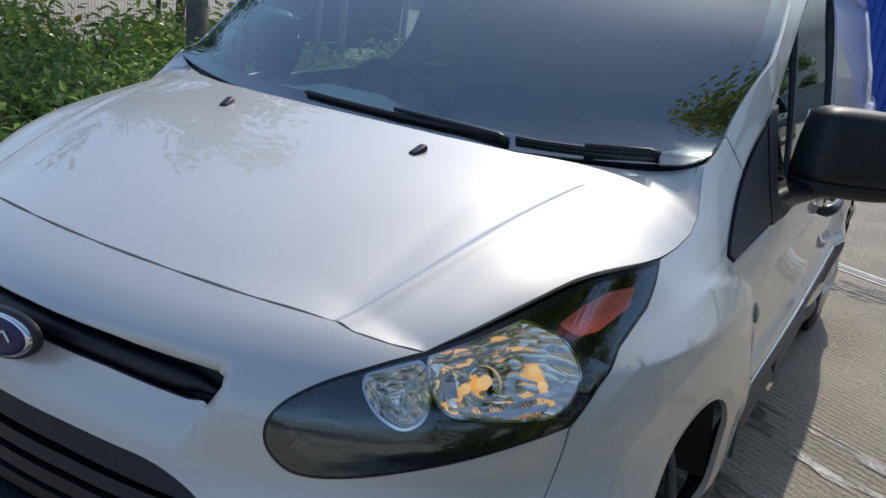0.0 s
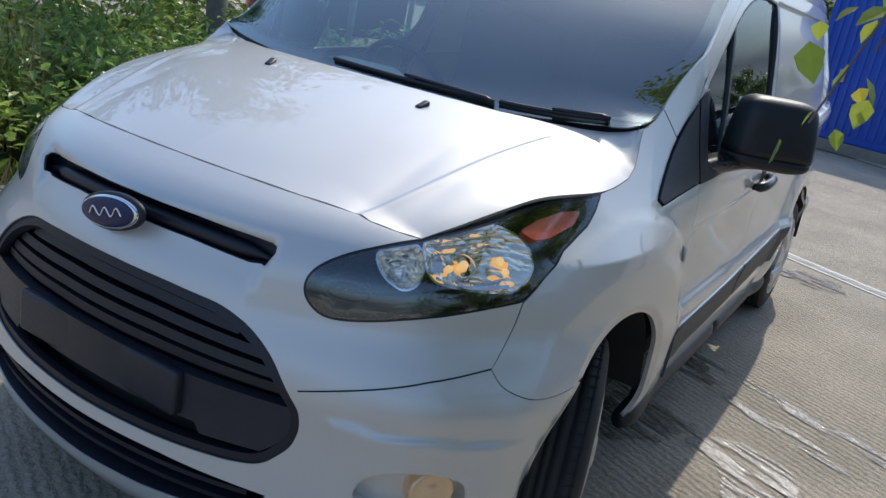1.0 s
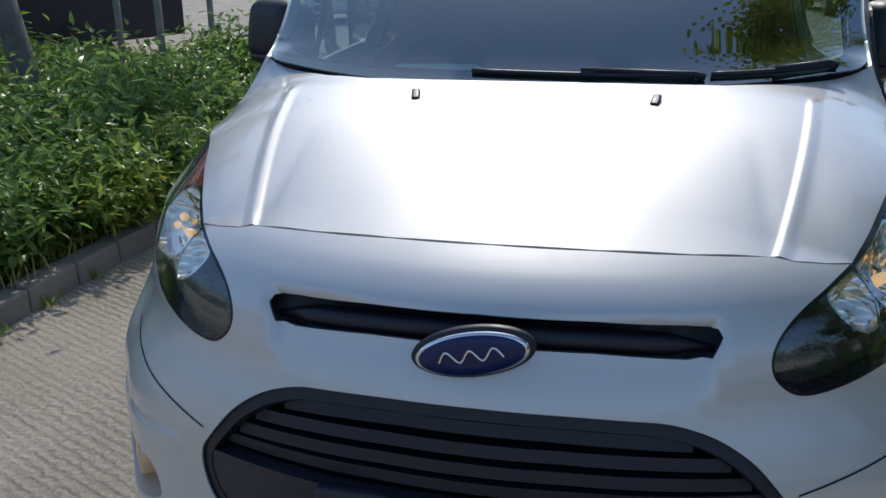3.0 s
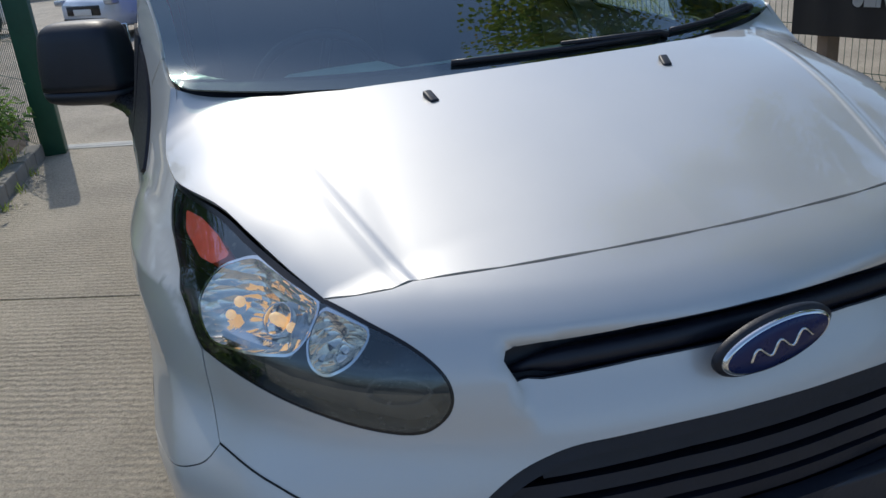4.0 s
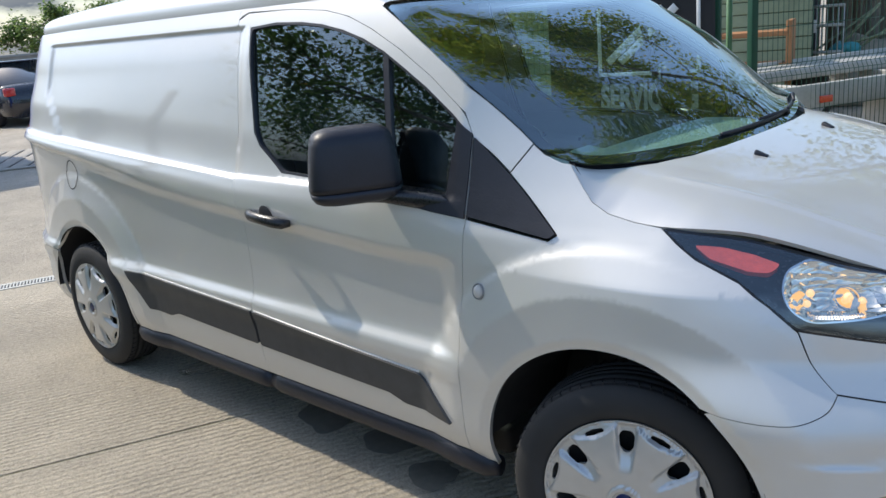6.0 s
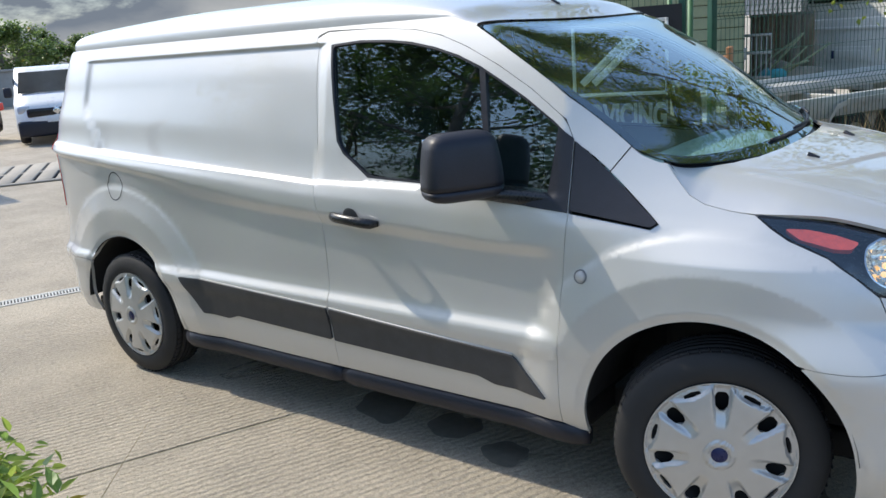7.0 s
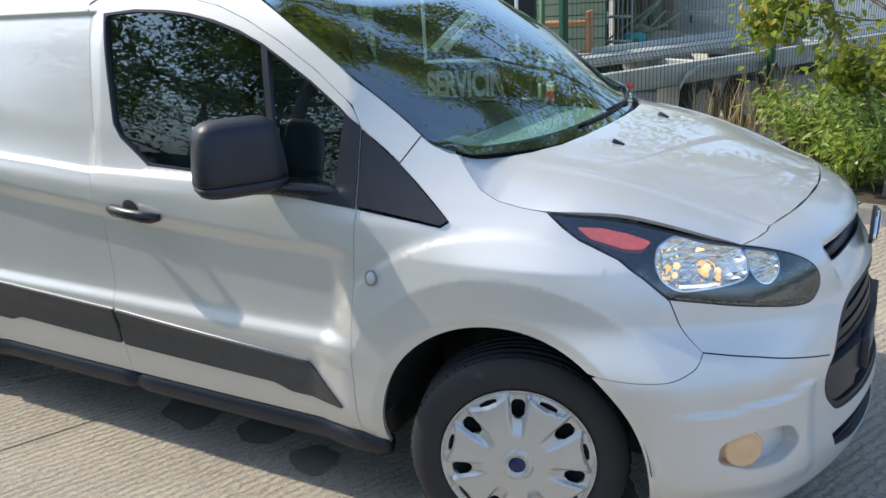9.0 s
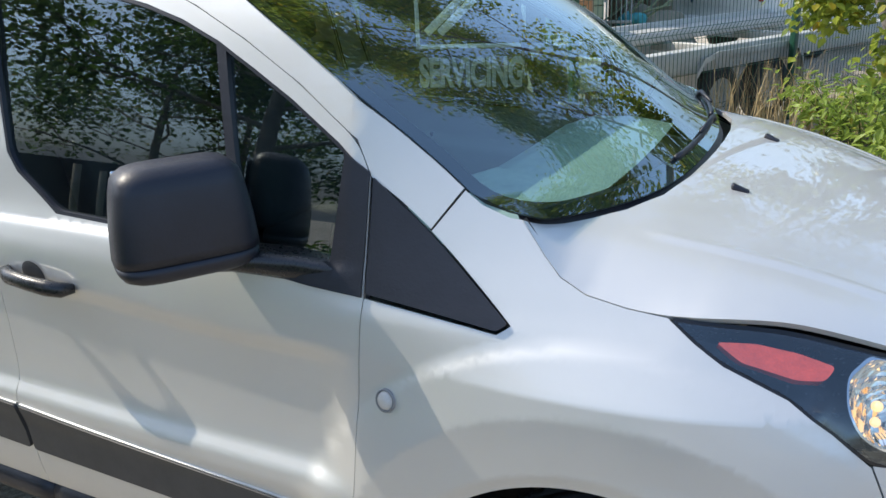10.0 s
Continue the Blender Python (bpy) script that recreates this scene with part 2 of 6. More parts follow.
NOSE_O = Soft([(.10, -.16), (.16, -.08), (.22, -.02), (.28, .018), (.36, .03), (.45, .022), (.55, .016), (.70, .018), (.80, .006), (.87, -.010), (.93, -.050), (.965, -.092), (1.0, -.165), (1.06, -.32)])


def skin(k, z):
    """The points of the left side of the body at k and z (numbers or arrays)."""
    k, z = np.broadcast_arrays(np.asarray(k, float), np.asarray(z, float))
    w = smooth(.80, .62, z)
    e = .02
    ux, uy, lx, ly = (f(k) for f in PLAN)
    dx = (PLAN[0](k + e) - PLAN[0](k - e)) * (1 - w) + (PLAN[2](k + e) - PLAN[2](k - e)) * w
    dy = (PLAN[1](k + e) - PLAN[1](k - e)) * (1 - w) + (PLAN[3](k + e) - PLAN[3](k - e)) * w
    x, y = ux + (lx - ux) * w, uy + (ly - uy) * w
    n = np.maximum(np.hypot(dx, dy), 1e-9)
    nx, ny = dy / n, -dx / n
    f = 1 - smooth(4.6, 7.6, k)
    rise = .055 * np.maximum(0.0, -1.62 - x) * smooth(.95, 1.12, z) * (1 - smooth(1.3, 1.5, z))
    # the waist crease climbs towards the tail
    climb = .058 * np.maximum(0.0, -.80 - x) * smooth(.70, .90, z) * (1 - smooth(1.02, 1.09, z - rise))
    ahead = smooth(-.60, -.47, x)
    o = NOSE_O(z) * f + (SIDE_O(z - rise - climb) * (1 - ahead) + WING_O(z) * ahead) * (1 - f)
    # the pressed panel in the cargo side
    tail = -3.425 + .17 * smooth(1.44, 1.20, z)
    o = o - .014 * smooth(tail - .01, tail + .045, x) * smooth(-1.60, -1.625, x) * smooth(1.092 + rise, 1.106 + rise, z) * smooth(1.642, 1.626, z)
    # the sunk band under the upper grille slot
    o = o - .025 * smooth(.388, .362, y - (z - .86) * .35) * smooth(.775, .875, z) * smooth(.925, .892, z) * (k < 4)
    # a pressed ledge above the fog lamps
    o = o + .011 * smooth(.592, .574, z + .012 * (k - 5)) * smooth(.30, .36, z) * smooth(3.7, 4.1, k) * (1 - smooth(5.9, 6.6, k))
    # the wings swell over the wheels, and tuck in towards the screen
    for cx, amount in ((0, .031), (-3.062, .029)):
        r = np.hypot(x - cx, z - .33)
        o = o + amount * (smooth(.70, .66, r) * .2 + .8 * np.clip((.68 - r) / .115, 0, 1) - .30 * smooth(.455, .420, r)) * smooth(.15, .4, z) * smooth(5.5, 6.5, k) * smooth(.85, .62, np.abs(x - cx))
    o = o - .8 * np.maximum(0, x + .5) * np.maximum(0, z - .93) * smooth(5.0, 7.5, k)
    return np.stack([x + nx * o, np.maximum(0.0, y + ny * o), z], -1)


def k_of(x, z):
    """The k at which the side lies at x."""
    x, z = np.broadcast_arrays(np.asarray(x, float), np.asarray(z, float))
    lo, hi = np.full(x.shape, 3.0), np.full(x.shape, 15.0)
    for _ in range(24):
        mid = (lo + hi) / 2
        up = skin(mid, z)[..., 0] > x
        lo, hi = np.where(up, mid, lo), np.where(up, hi, mid)
    return (lo + hi) / 2


def side(x, z):
    return skin(k_of(x, z), z)


SK = np.linspace(0, KN, 900)
SLEN = np.concatenate([[0], np.cumsum([math.hypot(PLAN[0](b) - PLAN[0](a), PLAN[1](b) - PLAN[1](a)) for a, b in zip(SK, SK[1:])])])


def s_of(k):
    return np.interp(k, SK, SLEN)


def body(s, z):
    """The whole skin: s is the way round the plan from the nose, left positive."""
    p = skin(np.interp(np.abs(s), SLEN, SK), z)
    p[..., 1] *= np.where(np.asarray(s) >= 0, 1, -1)
    return p


def left(s, z):
    return body(s, z)


def right(s, z):
    return body(-np.asarray(s), z)


def xz(*pts):
    """Plan points given as x and z on the side, as s and z."""
    x, z = (np.array(a) for a in zip(*pts))
    return list(zip(s_of(k_of(x, z)).tolist(), z.tolist()))


def kz(*pts):
    return [(float(s_of(k)), z) for k, z in pts]


def arc(cx, cz, r, a0, a1, n=36):
    return [(cx + r * math.cos(radians(a0 + (a1 - a0) * i / n)), cz + r * math.sin(radians(a0 + (a1 - a0) * i / n))) for i in range(n + 1)]


def rounded(poly, r, n=5, closed=True):
    """A polygon with its corners rounded off."""
    out, P = [], [Vector(p) for p in poly]
    for i, p in enumerate(P):
        if not closed and i in (0, len(P) - 1):
            out.append(tuple(p))
            continue
        a, b = P[i - 1] - p, P[(i + 1) % len(P)] - p
        d = min(r, a.length * 0.45, b.length * 0.45)
        a, b = p + a.normalized() * d, p + b.normalized() * d
        for k in range(n + 1):
            t = k / n
            out.append(tuple(a * (1 - t) ** 2 + p * 2 * t * (1 - t) + b * t * t))
    return out


def resample(poly, step, closed=True):
    out = []
    pts = list(poly) + ([poly[0]] if closed else [])
    for a, b in zip(pts, pts[1:]):
        n = max(1, int(math.ceil(math.dist(a, b) / step)))
        out += [(a[0] + (b[0] - a[0]) * i / n, a[1] + (b[1] - a[1]) * i / n) for i in range(n)]
    if not closed:
        out.append(tuple(pts[-1]))
    return out


def inside(poly, pts):
    P, q = np.array(poly), np.array(pts)
    x, y, res = q[:, 0], q[:, 1], np.zeros(len(q), bool)
    for (ax, ay), (bx, by) in zip(P, np.roll(P, -1, 0)):
        if ay != by:
            res ^= ((ay > y) != (by > y)) & (x < (bx - ax) * (y - ay) / (by - ay) + ax)
    return res


def area(poly):
    P = np.array(poly)
    Q = np.roll(P, -1, 0)
    return float((P[:, 0] * Q[:, 1] - Q[:, 0] * P[:, 1]).sum() / 2)


def shrink(poly, d):
    P = np.array(poly)
    e1, e2 = P - np.roll(P, 1, 0), np.roll(P, -1, 0) - P
    n = np.stack([-(e1 + e2)[:, 1], (e1 + e2)[:, 0]], 1)
    n /= np.linalg.norm(n, axis=1)[:, None] + 1e-9
    return [tuple(p) for p in P + n * d * (1 if area(poly) > 0 else -1)]


def normals_of(fn, u, v, flip):
    e = 2e-3
    n = np.cross(fn(u + e, v) - fn(u - e, v), fn(u, v + e) - fn(u, v - e))
    n /= np.maximum(np.linalg.norm(n, axis=-1), 1e-12)[..., None]
    return -n if flip else n


def patch(name, fn, outline, material, parent, holes=(), step=(.034, .022), gap=.0009, lip=.014, inset=0.0, flip=False, label="", extra_at=()):
    """A panel: a piece of the surface fn(u, v) cut out along an outline, its edges turned inwards."""
    fine = min(step) * 1.2
    outer = shrink(resample(outline, fine), gap)
    inner = [shrink(resample(h, fine), -gap) for h in holes]
    verts, edges = [], []
    for loop in (outer, *inner):
        base = len(verts)
        verts += loop
        edges += [(base + i, base + (i + 1) % len(loop)) for i in range(len(loop))]
    rim = np.array(verts)
    lo, hi = rim.min(0), rim.max(0)
    gu, gv = np.arange(lo[0] + step[0] / 2, hi[0], step[0]), np.arange(lo[1] + step[1] / 2, hi[1], step[1])
    grid = np.array([(u, v) for u in gu for v in gv]) if len(gu) and len(gv) else np.zeros((0, 2))
    if len(extra_at):
        grid = np.concatenate([grid, np.array(extra_at)])
    if len(grid):
        keep = inside(outer, grid)
        for h in inner:
            keep &= ~inside(h, grid)
        grid = grid[keep]
    if len(grid):
        near = np.array([np.min(np.abs(rim - g).max(1)) for g in grid])
        grid = grid[near > fine * (0.25 if len(extra_at) else 0.45)]
    vs, _, fs = geometry.delaunay_2d_cdt([Vector(v) for v in verts] + [Vector(g) for g in grid], edges, [], 0, 1e-6)[:3]
    mid = np.array([sum((np.array(vs[i]) for i in f), np.zeros(2)) / 3 for f in fs])
    keep = inside(outer, mid)
    for h in inner:
        keep &= ~inside(h, mid)
    faces = [list(f) for f, k in zip(fs, keep) if k]
    used = sorted({i for f in faces for i in f})
    idx = {i: n for n, i in enumerate(used)}
    uv = np.array([vs[i] for i in used])
    N = normals_of(fn, uv[:, 0], uv[:, 1], flip)
    co = [Vector(p) for p in fn(uv[:, 0], uv[:, 1]) - N * inset]
    N = [Vector(n) for n in N]
    faces = [[idx[i] for i in f] for f in faces]
    if sum(((co[f[1]] - co[f[0]]).cross(co[f[2]] - co[f[0]])).dot(N[f[0]]) for f in faces[:40]) < 0:
        faces = [f[::-1] for f in faces]
    count, nfaces = {}, len(faces)
    for f in faces:
        for a, b in zip(f, f[1:] + f[:1]):
            count[(a, b)] = 1
    back = {}
    extra = []
    if lip:
        for a, b in list(count):
            if (b, a) not in count:
                for i in (a, b):
                    if i not in back:
                        back[i] = len(co)
                        co.append(co[i] - N[i] * lip)
                extra.append([b, a, back[a], back[b]])
    me = bpy.data.meshes.new(name)
    me.from_pydata(co, [], faces + extra)
    me.polygons.foreach_set("use_smooth", [True] * len(me.polygons))
    loops = []
    for p in me.polygons:
        for v in p.vertices:
            loops.append(N[v] if p.index < nfaces else Vector((0, 0, 0)))
    for e in me.edges:
        a, b = e.vertices
        if lip and ((a in back and b in back)):
            e.use_edge_sharp = True
    me.normals_split_custom_set(loops)
    me.materials.append(material)
    ob = new(name, me)
    if parent is not None:
        ob.parent = parent
    return tagged(ob, label) if label else ob


def ribbon(name, fn, line, width, material, parent, inset=.01, step=.03, flip=False, thick=0.0, label="", closed=False):
    """A narrow strip laid along a line of the surface fn; inset below it, or proud where negative."""
    pts = resample(line, step, closed)
    P = np.array(pts)
    if closed:
        d = np.roll(P, -1, 0) - np.roll(P, 1, 0)
    else:
        d = np.gradient(P, axis=0)
    d /= np.linalg.norm(d, axis=1)[:, None] + 1e-9
    bm = bmesh.new()
    rows = []
    NN = normals_of(fn, P[:, 0], P[:, 1], flip)
    for (u, v), (du, dv), n in zip(pts, d, NN):
        row = []
        for side_, drop in ((-1, thick), (-1, 0), (1, 0), (1, thick)) if thick else ((-1, 0), (1, 0)):
            w = width / 2 * (1 if drop or not thick else .8)
            row.append(bm.verts.new(Vector(fn(u - dv * w * side_, v + du * w * side_) - n * (inset + drop))))
        rows.append(row)
    pairs = list(zip(rows, rows[1:])) + ([(rows[-1], rows[0])] if closed else [])
    for a, b in pairs:
        for i in range(len(a) - 1):
            bm.faces.new((a[i], a[i + 1], b[i + 1], b[i]))
    bmesh.ops.recalc_face_normals(bm, faces=bm.faces)
    return part(name, bm, material, parent, label, smooth=not thick)


# ---- the silver van ----
van = thing("panel_van", "silver long-wheelbase panel van parked on concrete, headlights lit", "van")

DOOR_F = [(-.508, .305), (-.503, .50), (-.484, .80), (-.462, 1.05)]
DOOR_TOP = [(-.464, 1.275), (-.494, 1.345), (-.63, 1.445), (-.77, 1.527), (-.906, 1.592), (-1.03, 1.638), (-1.153, 1.664), (-1.35, 1.680), (-1.60, 1.682)]
DOOR_R = [(-1.655, 1.660), (-1.640, 1.45), (-1.615, 1.132), (-1.585, .973), (-1.586, .603), (-1.588, .305)]
GLASS = [(-1.572, 1.631), (-1.54, 1.45), (-1.505, 1.262), (-1.47, 1.215), (-1.335, 1.128), (-1.0, 1.116), (-.478, 1.09), (-.478, 1.29), (-.535, 1.338), (-.646, 1.414), (-.742, 1.47), (-.839, 1.523), (-.94, 1.565), (-1.048, 1.597), (-1.16, 1.620), (-1.27, 1.633), (-1.42, 1.640)]
HL_REAR = [(.100, 1.0635), (.148, 1.030), (.200, .999), (.305, .956), (.376, .908), (.438, .855)]       # x, z along the rear edge of the headlight
HL_TOP = [(4.66, .962), (5.3, .982), (6.1, 1.012), (6.8, 1.042), (7.62, 1.0635)]
HL_TOP = [(k, float(Soft(HL_TOP)(k))) for k in np.linspace(4.66, 7.62, 15)]    # k, z
SHUT = [(0, 1.000), (1.3, .997), (2.52, .991), (3.3, .985), (3.52, .983), (3.75, .976), (4.2, .969), (4.66, .962)]
HL_IN = [(4.66, .962), (4.2, .951), (3.77, .934), (3.45, .914), (3.2, .888), (3.09, .858), (3.12, .828), (3.27, .804), (3.60, .793), (4.42, .812)]
HL_CURVE = [Spline([(i, p[j]) for i, p in enumerate(HL_IN)]) for j in (0, 1)]       # round the inner end
HL_LOW = [(float(HL_CURVE[0](u)), float(HL_CURVE[1](u))) for u in np.linspace(.25, 9, 44)] + [(5.0, .826), (5.62, .845), (6.06, .857)]
COWL = [(.100, 1.0635), (.03, 1.073), (-.043, 1.089), (-.093, 1.114), (-.127, 1.147), (-.155, 1.179), (-.178, 1.205)]      # bonnet edge up to the screen, x and z
SCREEN_EDGE = [(-.200, 1.212), (-.255, 1.234), (-.335, 1.295), (-.43, 1.370), (-.55, 1.459), (-.65, 1.524), (-.80, 1.616), (-.885, 1.664)]
BAND = [(5.80, .723), (6.0, .690), (6.32, .664), (6.67, .655), (7.06, .660)]     # wing and bumper joint, k and z
BAND_LINE = rounded(kz(*BAND), .06, 6, False)

PLAN_X = lambda s: PLAN[0](np.interp(np.abs(s), SLEN, SK))


def lifted(fn):
    return lambda s, w: fn(s, w + .055 * np.maximum(0, -1.62 - PLAN_X(s)) * smooth(.95, 1.12, w) * (1 - smooth(1.3, 1.5, w)))


PANE_AT = np.array([(x, z) for x in np.linspace(-1.55, -.50, 12) for z in np.linspace(1.12, 1.62, 8)])
PANE_FIT = np.linalg.lstsq(np.stack([np.ones(len(PANE_AT)), *PANE_AT.T, PANE_AT[:, 0] ** 2, PANE_AT[:, 1] ** 2], 1), side(PANE_AT[:, 0], PANE_AT[:, 1])[:, 1], rcond=None)[0]


def pane(sgn):
    """The door glass, one gently barrelled sheet."""
    return lambda x, z: np.stack([x + 0 * z, sgn * (PANE_FIT[0] + PANE_FIT[1] * x + PANE_FIT[2] * z + PANE_FIT[3] * x * x + PANE_FIT[4] * z * z), z + 0 * x], -1)


for fn, flip in ((left, False), (right, True)):
    rest = {"parent": van, "flip": flip}
    wing = xz(*DOOR_F) + xz((-.19, 1.014), (-.166, 1.030), (-.253, 1.104), (-.341, 1.180), (-.287, 1.254), (-.252, 1.229), (-.200, 1.208)) + xz(*COWL[::-1]) + xz(*HL_REAR[1:]) + BAND_LINE + xz(*[p for p in arc(0, .335, .418, 52, 188) if p[1] > .27])
    rings = [p for r in (.43, .445, .46, .555, .565, .575, .66, .68) for p in arc(0, .33, r, 5, 175, int(r * 130)) if p[1] < 1.0]
    patch("wing", fn, wing, PAINT, step=(.018, .012), extra_at=xz(*rings), **rest)
    door = xz(*DOOR_F) + rounded(xz(*DOOR_TOP), .03, closed=False) + xz(*DOOR_R)
    d = patch("front_door", fn, door, PAINT, holes=[xz(*GLASS)], step=(.04, .012), **rest)
    pillar = xz((-.289, 1.257), (-.342, 1.183), (-.410, 1.237), *DOOR_TOP[:-1]) + xz((-1.60, 1.686), (-1.64, 1.674), (-1.655, 1.665), (-1.655, 1.70), (-.99, 1.70), (-.94, 1.682), (-.895, 1.667)) + xz(*SCREEN_EDGE[:1:-1])
    patch("windscreen_pillar", fn, pillar, PAINT, **rest)
    cargo = xz(*DOOR_R[::-1]) + xz((-1.655, 1.70)) + kz((12.5, 1.70), (14.0, 1.695), (14.7, 1.66), (14.95, 1.60), (14.98, 1.2), (15.0, .62), (14.3, .60)) + xz((-3.43, .60)) + xz(*[p for p in arc(-3.062, .345, .405, 142, -6)]) + xz((-2.652, .305))
    rings = [p for r in (.415, .43, .445, .46, .55, .565, .58, .66, .68) for p in arc(-3.062, .33, r, 2, 178, int(r * 110)) if p[1] < .93]
    patch("cargo_side", lifted(fn), cargo, PAINT, step=(.045, .008), extra_at=xz(*rings), **rest)
    rear_bumper = kz((14.98, .60), (14.3, .595)) + xz((-3.425, .60)) + xz(*arc(-3.062, .345, .405, 143, 188, 8)) + xz((-3.50, .27)) + kz((15.0, .27))
    patch("rear_bumper_end", fn, rear_bumper, PAINT, **rest)
    # the black strips behind the joints
    for line in (xz(*DOOR_F, *DOOR_TOP), xz(*DOOR_R), xz(*COWL), BAND_LINE, kz((5.80, .723), (6.06, .857)), xz((-.343, 1.180), (-.287, 1.256))):
        ribbon("seam_gap", fn, line, .016, SHELL_DARK, van, inset=.011, flip=flip)
    # window glass, its seal, and the bar before the quarter light
    patch("side_window", pane(-1 if flip else 1), shrink(resample(GLASS, .02), -.006), SIDE_GLASS, van, gap=0, lip=0, inset=.013, flip=not flip, step=(.06, .06))
    ribbon("window_seal", fn, rounded(xz(*GLASS), .03), .017, BLACK_PLASTIC, van, inset=.001, thick=.012, flip=flip, closed=True)
    ribbon("window_bar", fn, xz((-.837, 1.535), (-.803, 1.298), (-.760, 1.10)), .030, BLACK_PLASTIC, van, inset=.004, thick=.01, flip=flip)
    # black corner covers round the mirror's foot
    sail = xz((-.4655, 1.050), (-.4655, 1.285), (-.516, 1.322), (-.530, 1.20), (-.540, 1.112), (-.60, 1.104), (-.66, 1.098), (-.66, 1.072))
    patch("mirror_sail", fn, sail, BLACK_PLASTIC, van, gap=.001, lip=.02, inset=-.007, flip=flip, step=(.02, .02))
    corner = rounded(xz((-.460, 1.056), (-.4615, 1.281), (-.410, 1.237), (-.341, 1.180), (-.253, 1.104), (-.166, 1.032), (-.188, 1.016)), .010)
    patch("corner_cover", fn, corner, BLACK_PLASTIC, van, gap=.003, lip=.02, inset=-.007, flip=flip, step=(.02, .02))
    # rubbing strip and sill
    strip_f = xz((-1.578, .578), (-.697, .525), (-.552, .392), (-.782, .394), (-.853, .416), (-1.578, .432))
    strip_r = xz((-1.592, .578), (-2.56, .607), (-2.435, .432), (-2.26, .428), (-2.19, .450), (-1.592, .434))
    for o in (strip_f, strip_r):
        patch("rubbing_strip", fn, rounded(o, .012), GREY_PLASTIC, van, gap=.001, lip=.014, inset=-.010, flip=flip, label="charcoal plastic rubbing strip")
        # silver ribbon on the strip's top edge: its sunlit highlight laid on as paint
        ribbon("strip_edge", fn, [(u, v + .002) for u, v in o[:2]], .0045, PAINT, van, inset=-.005, thick=.008, flip=flip)
    for a, b in ((-.42, -1.585), (-1.592, -2.655)):
        run = [side(x, .30) for x in np.linspace(a, b, 24)]
        bm = tube(bmesh.new(), [(q[0], (q[1] - .024) * (-1 if flip else 1), .262) for q in run], [.026] + [.036] * 22 + [.026], 16)
        for q in bm.verts:
            q.co.z = .262 + (q.co.z - .262) * 1.25
        part("sill", bm, BLACK_PLASTIC, van, "rounded black sill tube")
# nose and bumper in one skin
def both(pts):
    return list(pts) + [(-s, z) for s, z in pts[::-1] if s > 1e-6]

nose_half = kz(*SHUT) + kz(*HL_LOW) + BAND_LINE + xz(*[p for p in arc(0, .335, .418, 50, -14)]) + kz((6.4, .205), (5.0, .185), (3, .175), (0, .17))
nose = nose_half + [(-s, z) for s, z in nose_half[::-1] if s > 1e-6]
SLOT = both(kz((0, .922), (1.2, .918), (2.2, .909), (2.56, .902), (2.58, .893), (2.46, .862), (2.2, .858), (1.2, .868), (0, .872)))
GRILLE = both(kz((0, .782), (1.0, .778), (2.0, .768), (2.5, .742), (2.9, .700), (3.42, .600), (3.46, .560), (3.38, .515), (3.02, .458), (2.6, .446), (1.5, .438), (0, .436)))
GRILLE = rounded(GRILLE, .05, 6)
INTAKE = both(kz((0, .405), (1.5, .405), (2.5, .398), (3.15, .392), (3.0, .345), (2.2, .315), (1.2, .300), (0, .295)))
FOG = [rounded(kz((4.25, .440), (4.45, .500), (4.9, .512), (5.45, .508), (5.83, .480), (5.86, .425), (5.4, .398), (4.7, .404)), .05, 6)]
FOG.append([(-s, z) for s, z in FOG[0][::-1]])
patch("front_bumper", body, nose, PAINT, van, holes=[SLOT, GRILLE, INTAKE, *FOG], step=(.024, .014))
for f in (1, -1):
    ribbon("bumper_seam", body, [(s * f, z) for s, z in kz((3.36, .645), (4.3, .678), (5.0, .702), (5.80, .724))], .0035, SHELL_DARK, van, inset=-.0008, flip=False)
    ribbon("seam_gap", body, [(s * f, z) for s, z in kz(*SHUT)], .016, SHELL_DARK, van, inset=.011, flip=False)

# bonnet: crowned across, with a pressed line down each half
EDGE = [tuple(side(x, z).tolist()) for x, z in COWL[::-1]] + [tuple(skin(k, z).tolist()) for k, z in HL_TOP[::-1][1:]]
EDGE.sort()
EDGE_Y, EDGE_Z = ([e[i] for e in EDGE] for i in (1, 2))
EDGE_X = [e[0] for e in EDGE]
MEET = FRONT_X = Soft([(0, 0), (1, 0)])
BON_C = Soft([(-.30, 1.225), (0, 1.184), (.13, 1.158), (.35, 1.105), (.55, 1.050), (.665, 1.012), (.75, .98)])


def crease(x):
    """How far out the pressed line lies."""
    u = .62 - x
    return .476 + .30 * u - .11 * u * u


def bonnet_v(x, v):
    return bonnet(x, np.asarray(v) * crease(np.asarray(x)) / .476)


def bonnet(x, y):
    x, y = np.broadcast_arrays(np.asarray(x, float), np.asarray(y, float))
    ye = np.interp(x, EDGE_X + [.80], EDGE_Y + [.55])
    ze = np.interp(x, EDGE_X + [.80], EDGE_Z + [.93])
    r = np.abs(y) / ye
    c = BON_C(x)
    z = c - (c - ze) * (.30 * r * r + .70 * r ** 7)
    line = crease(x)
    z = z + smooth(.0, .06, x) * .0042 * smooth(line - .014, line, np.abs(y)) * (1 - smooth(line, line + .026, np.abs(y)))
    return np.stack([x, y, z + MEET(np.abs(y)) * smooth(FRONT_X(np.abs(y)) - .42, FRONT_X(np.abs(y)), x)], -1)


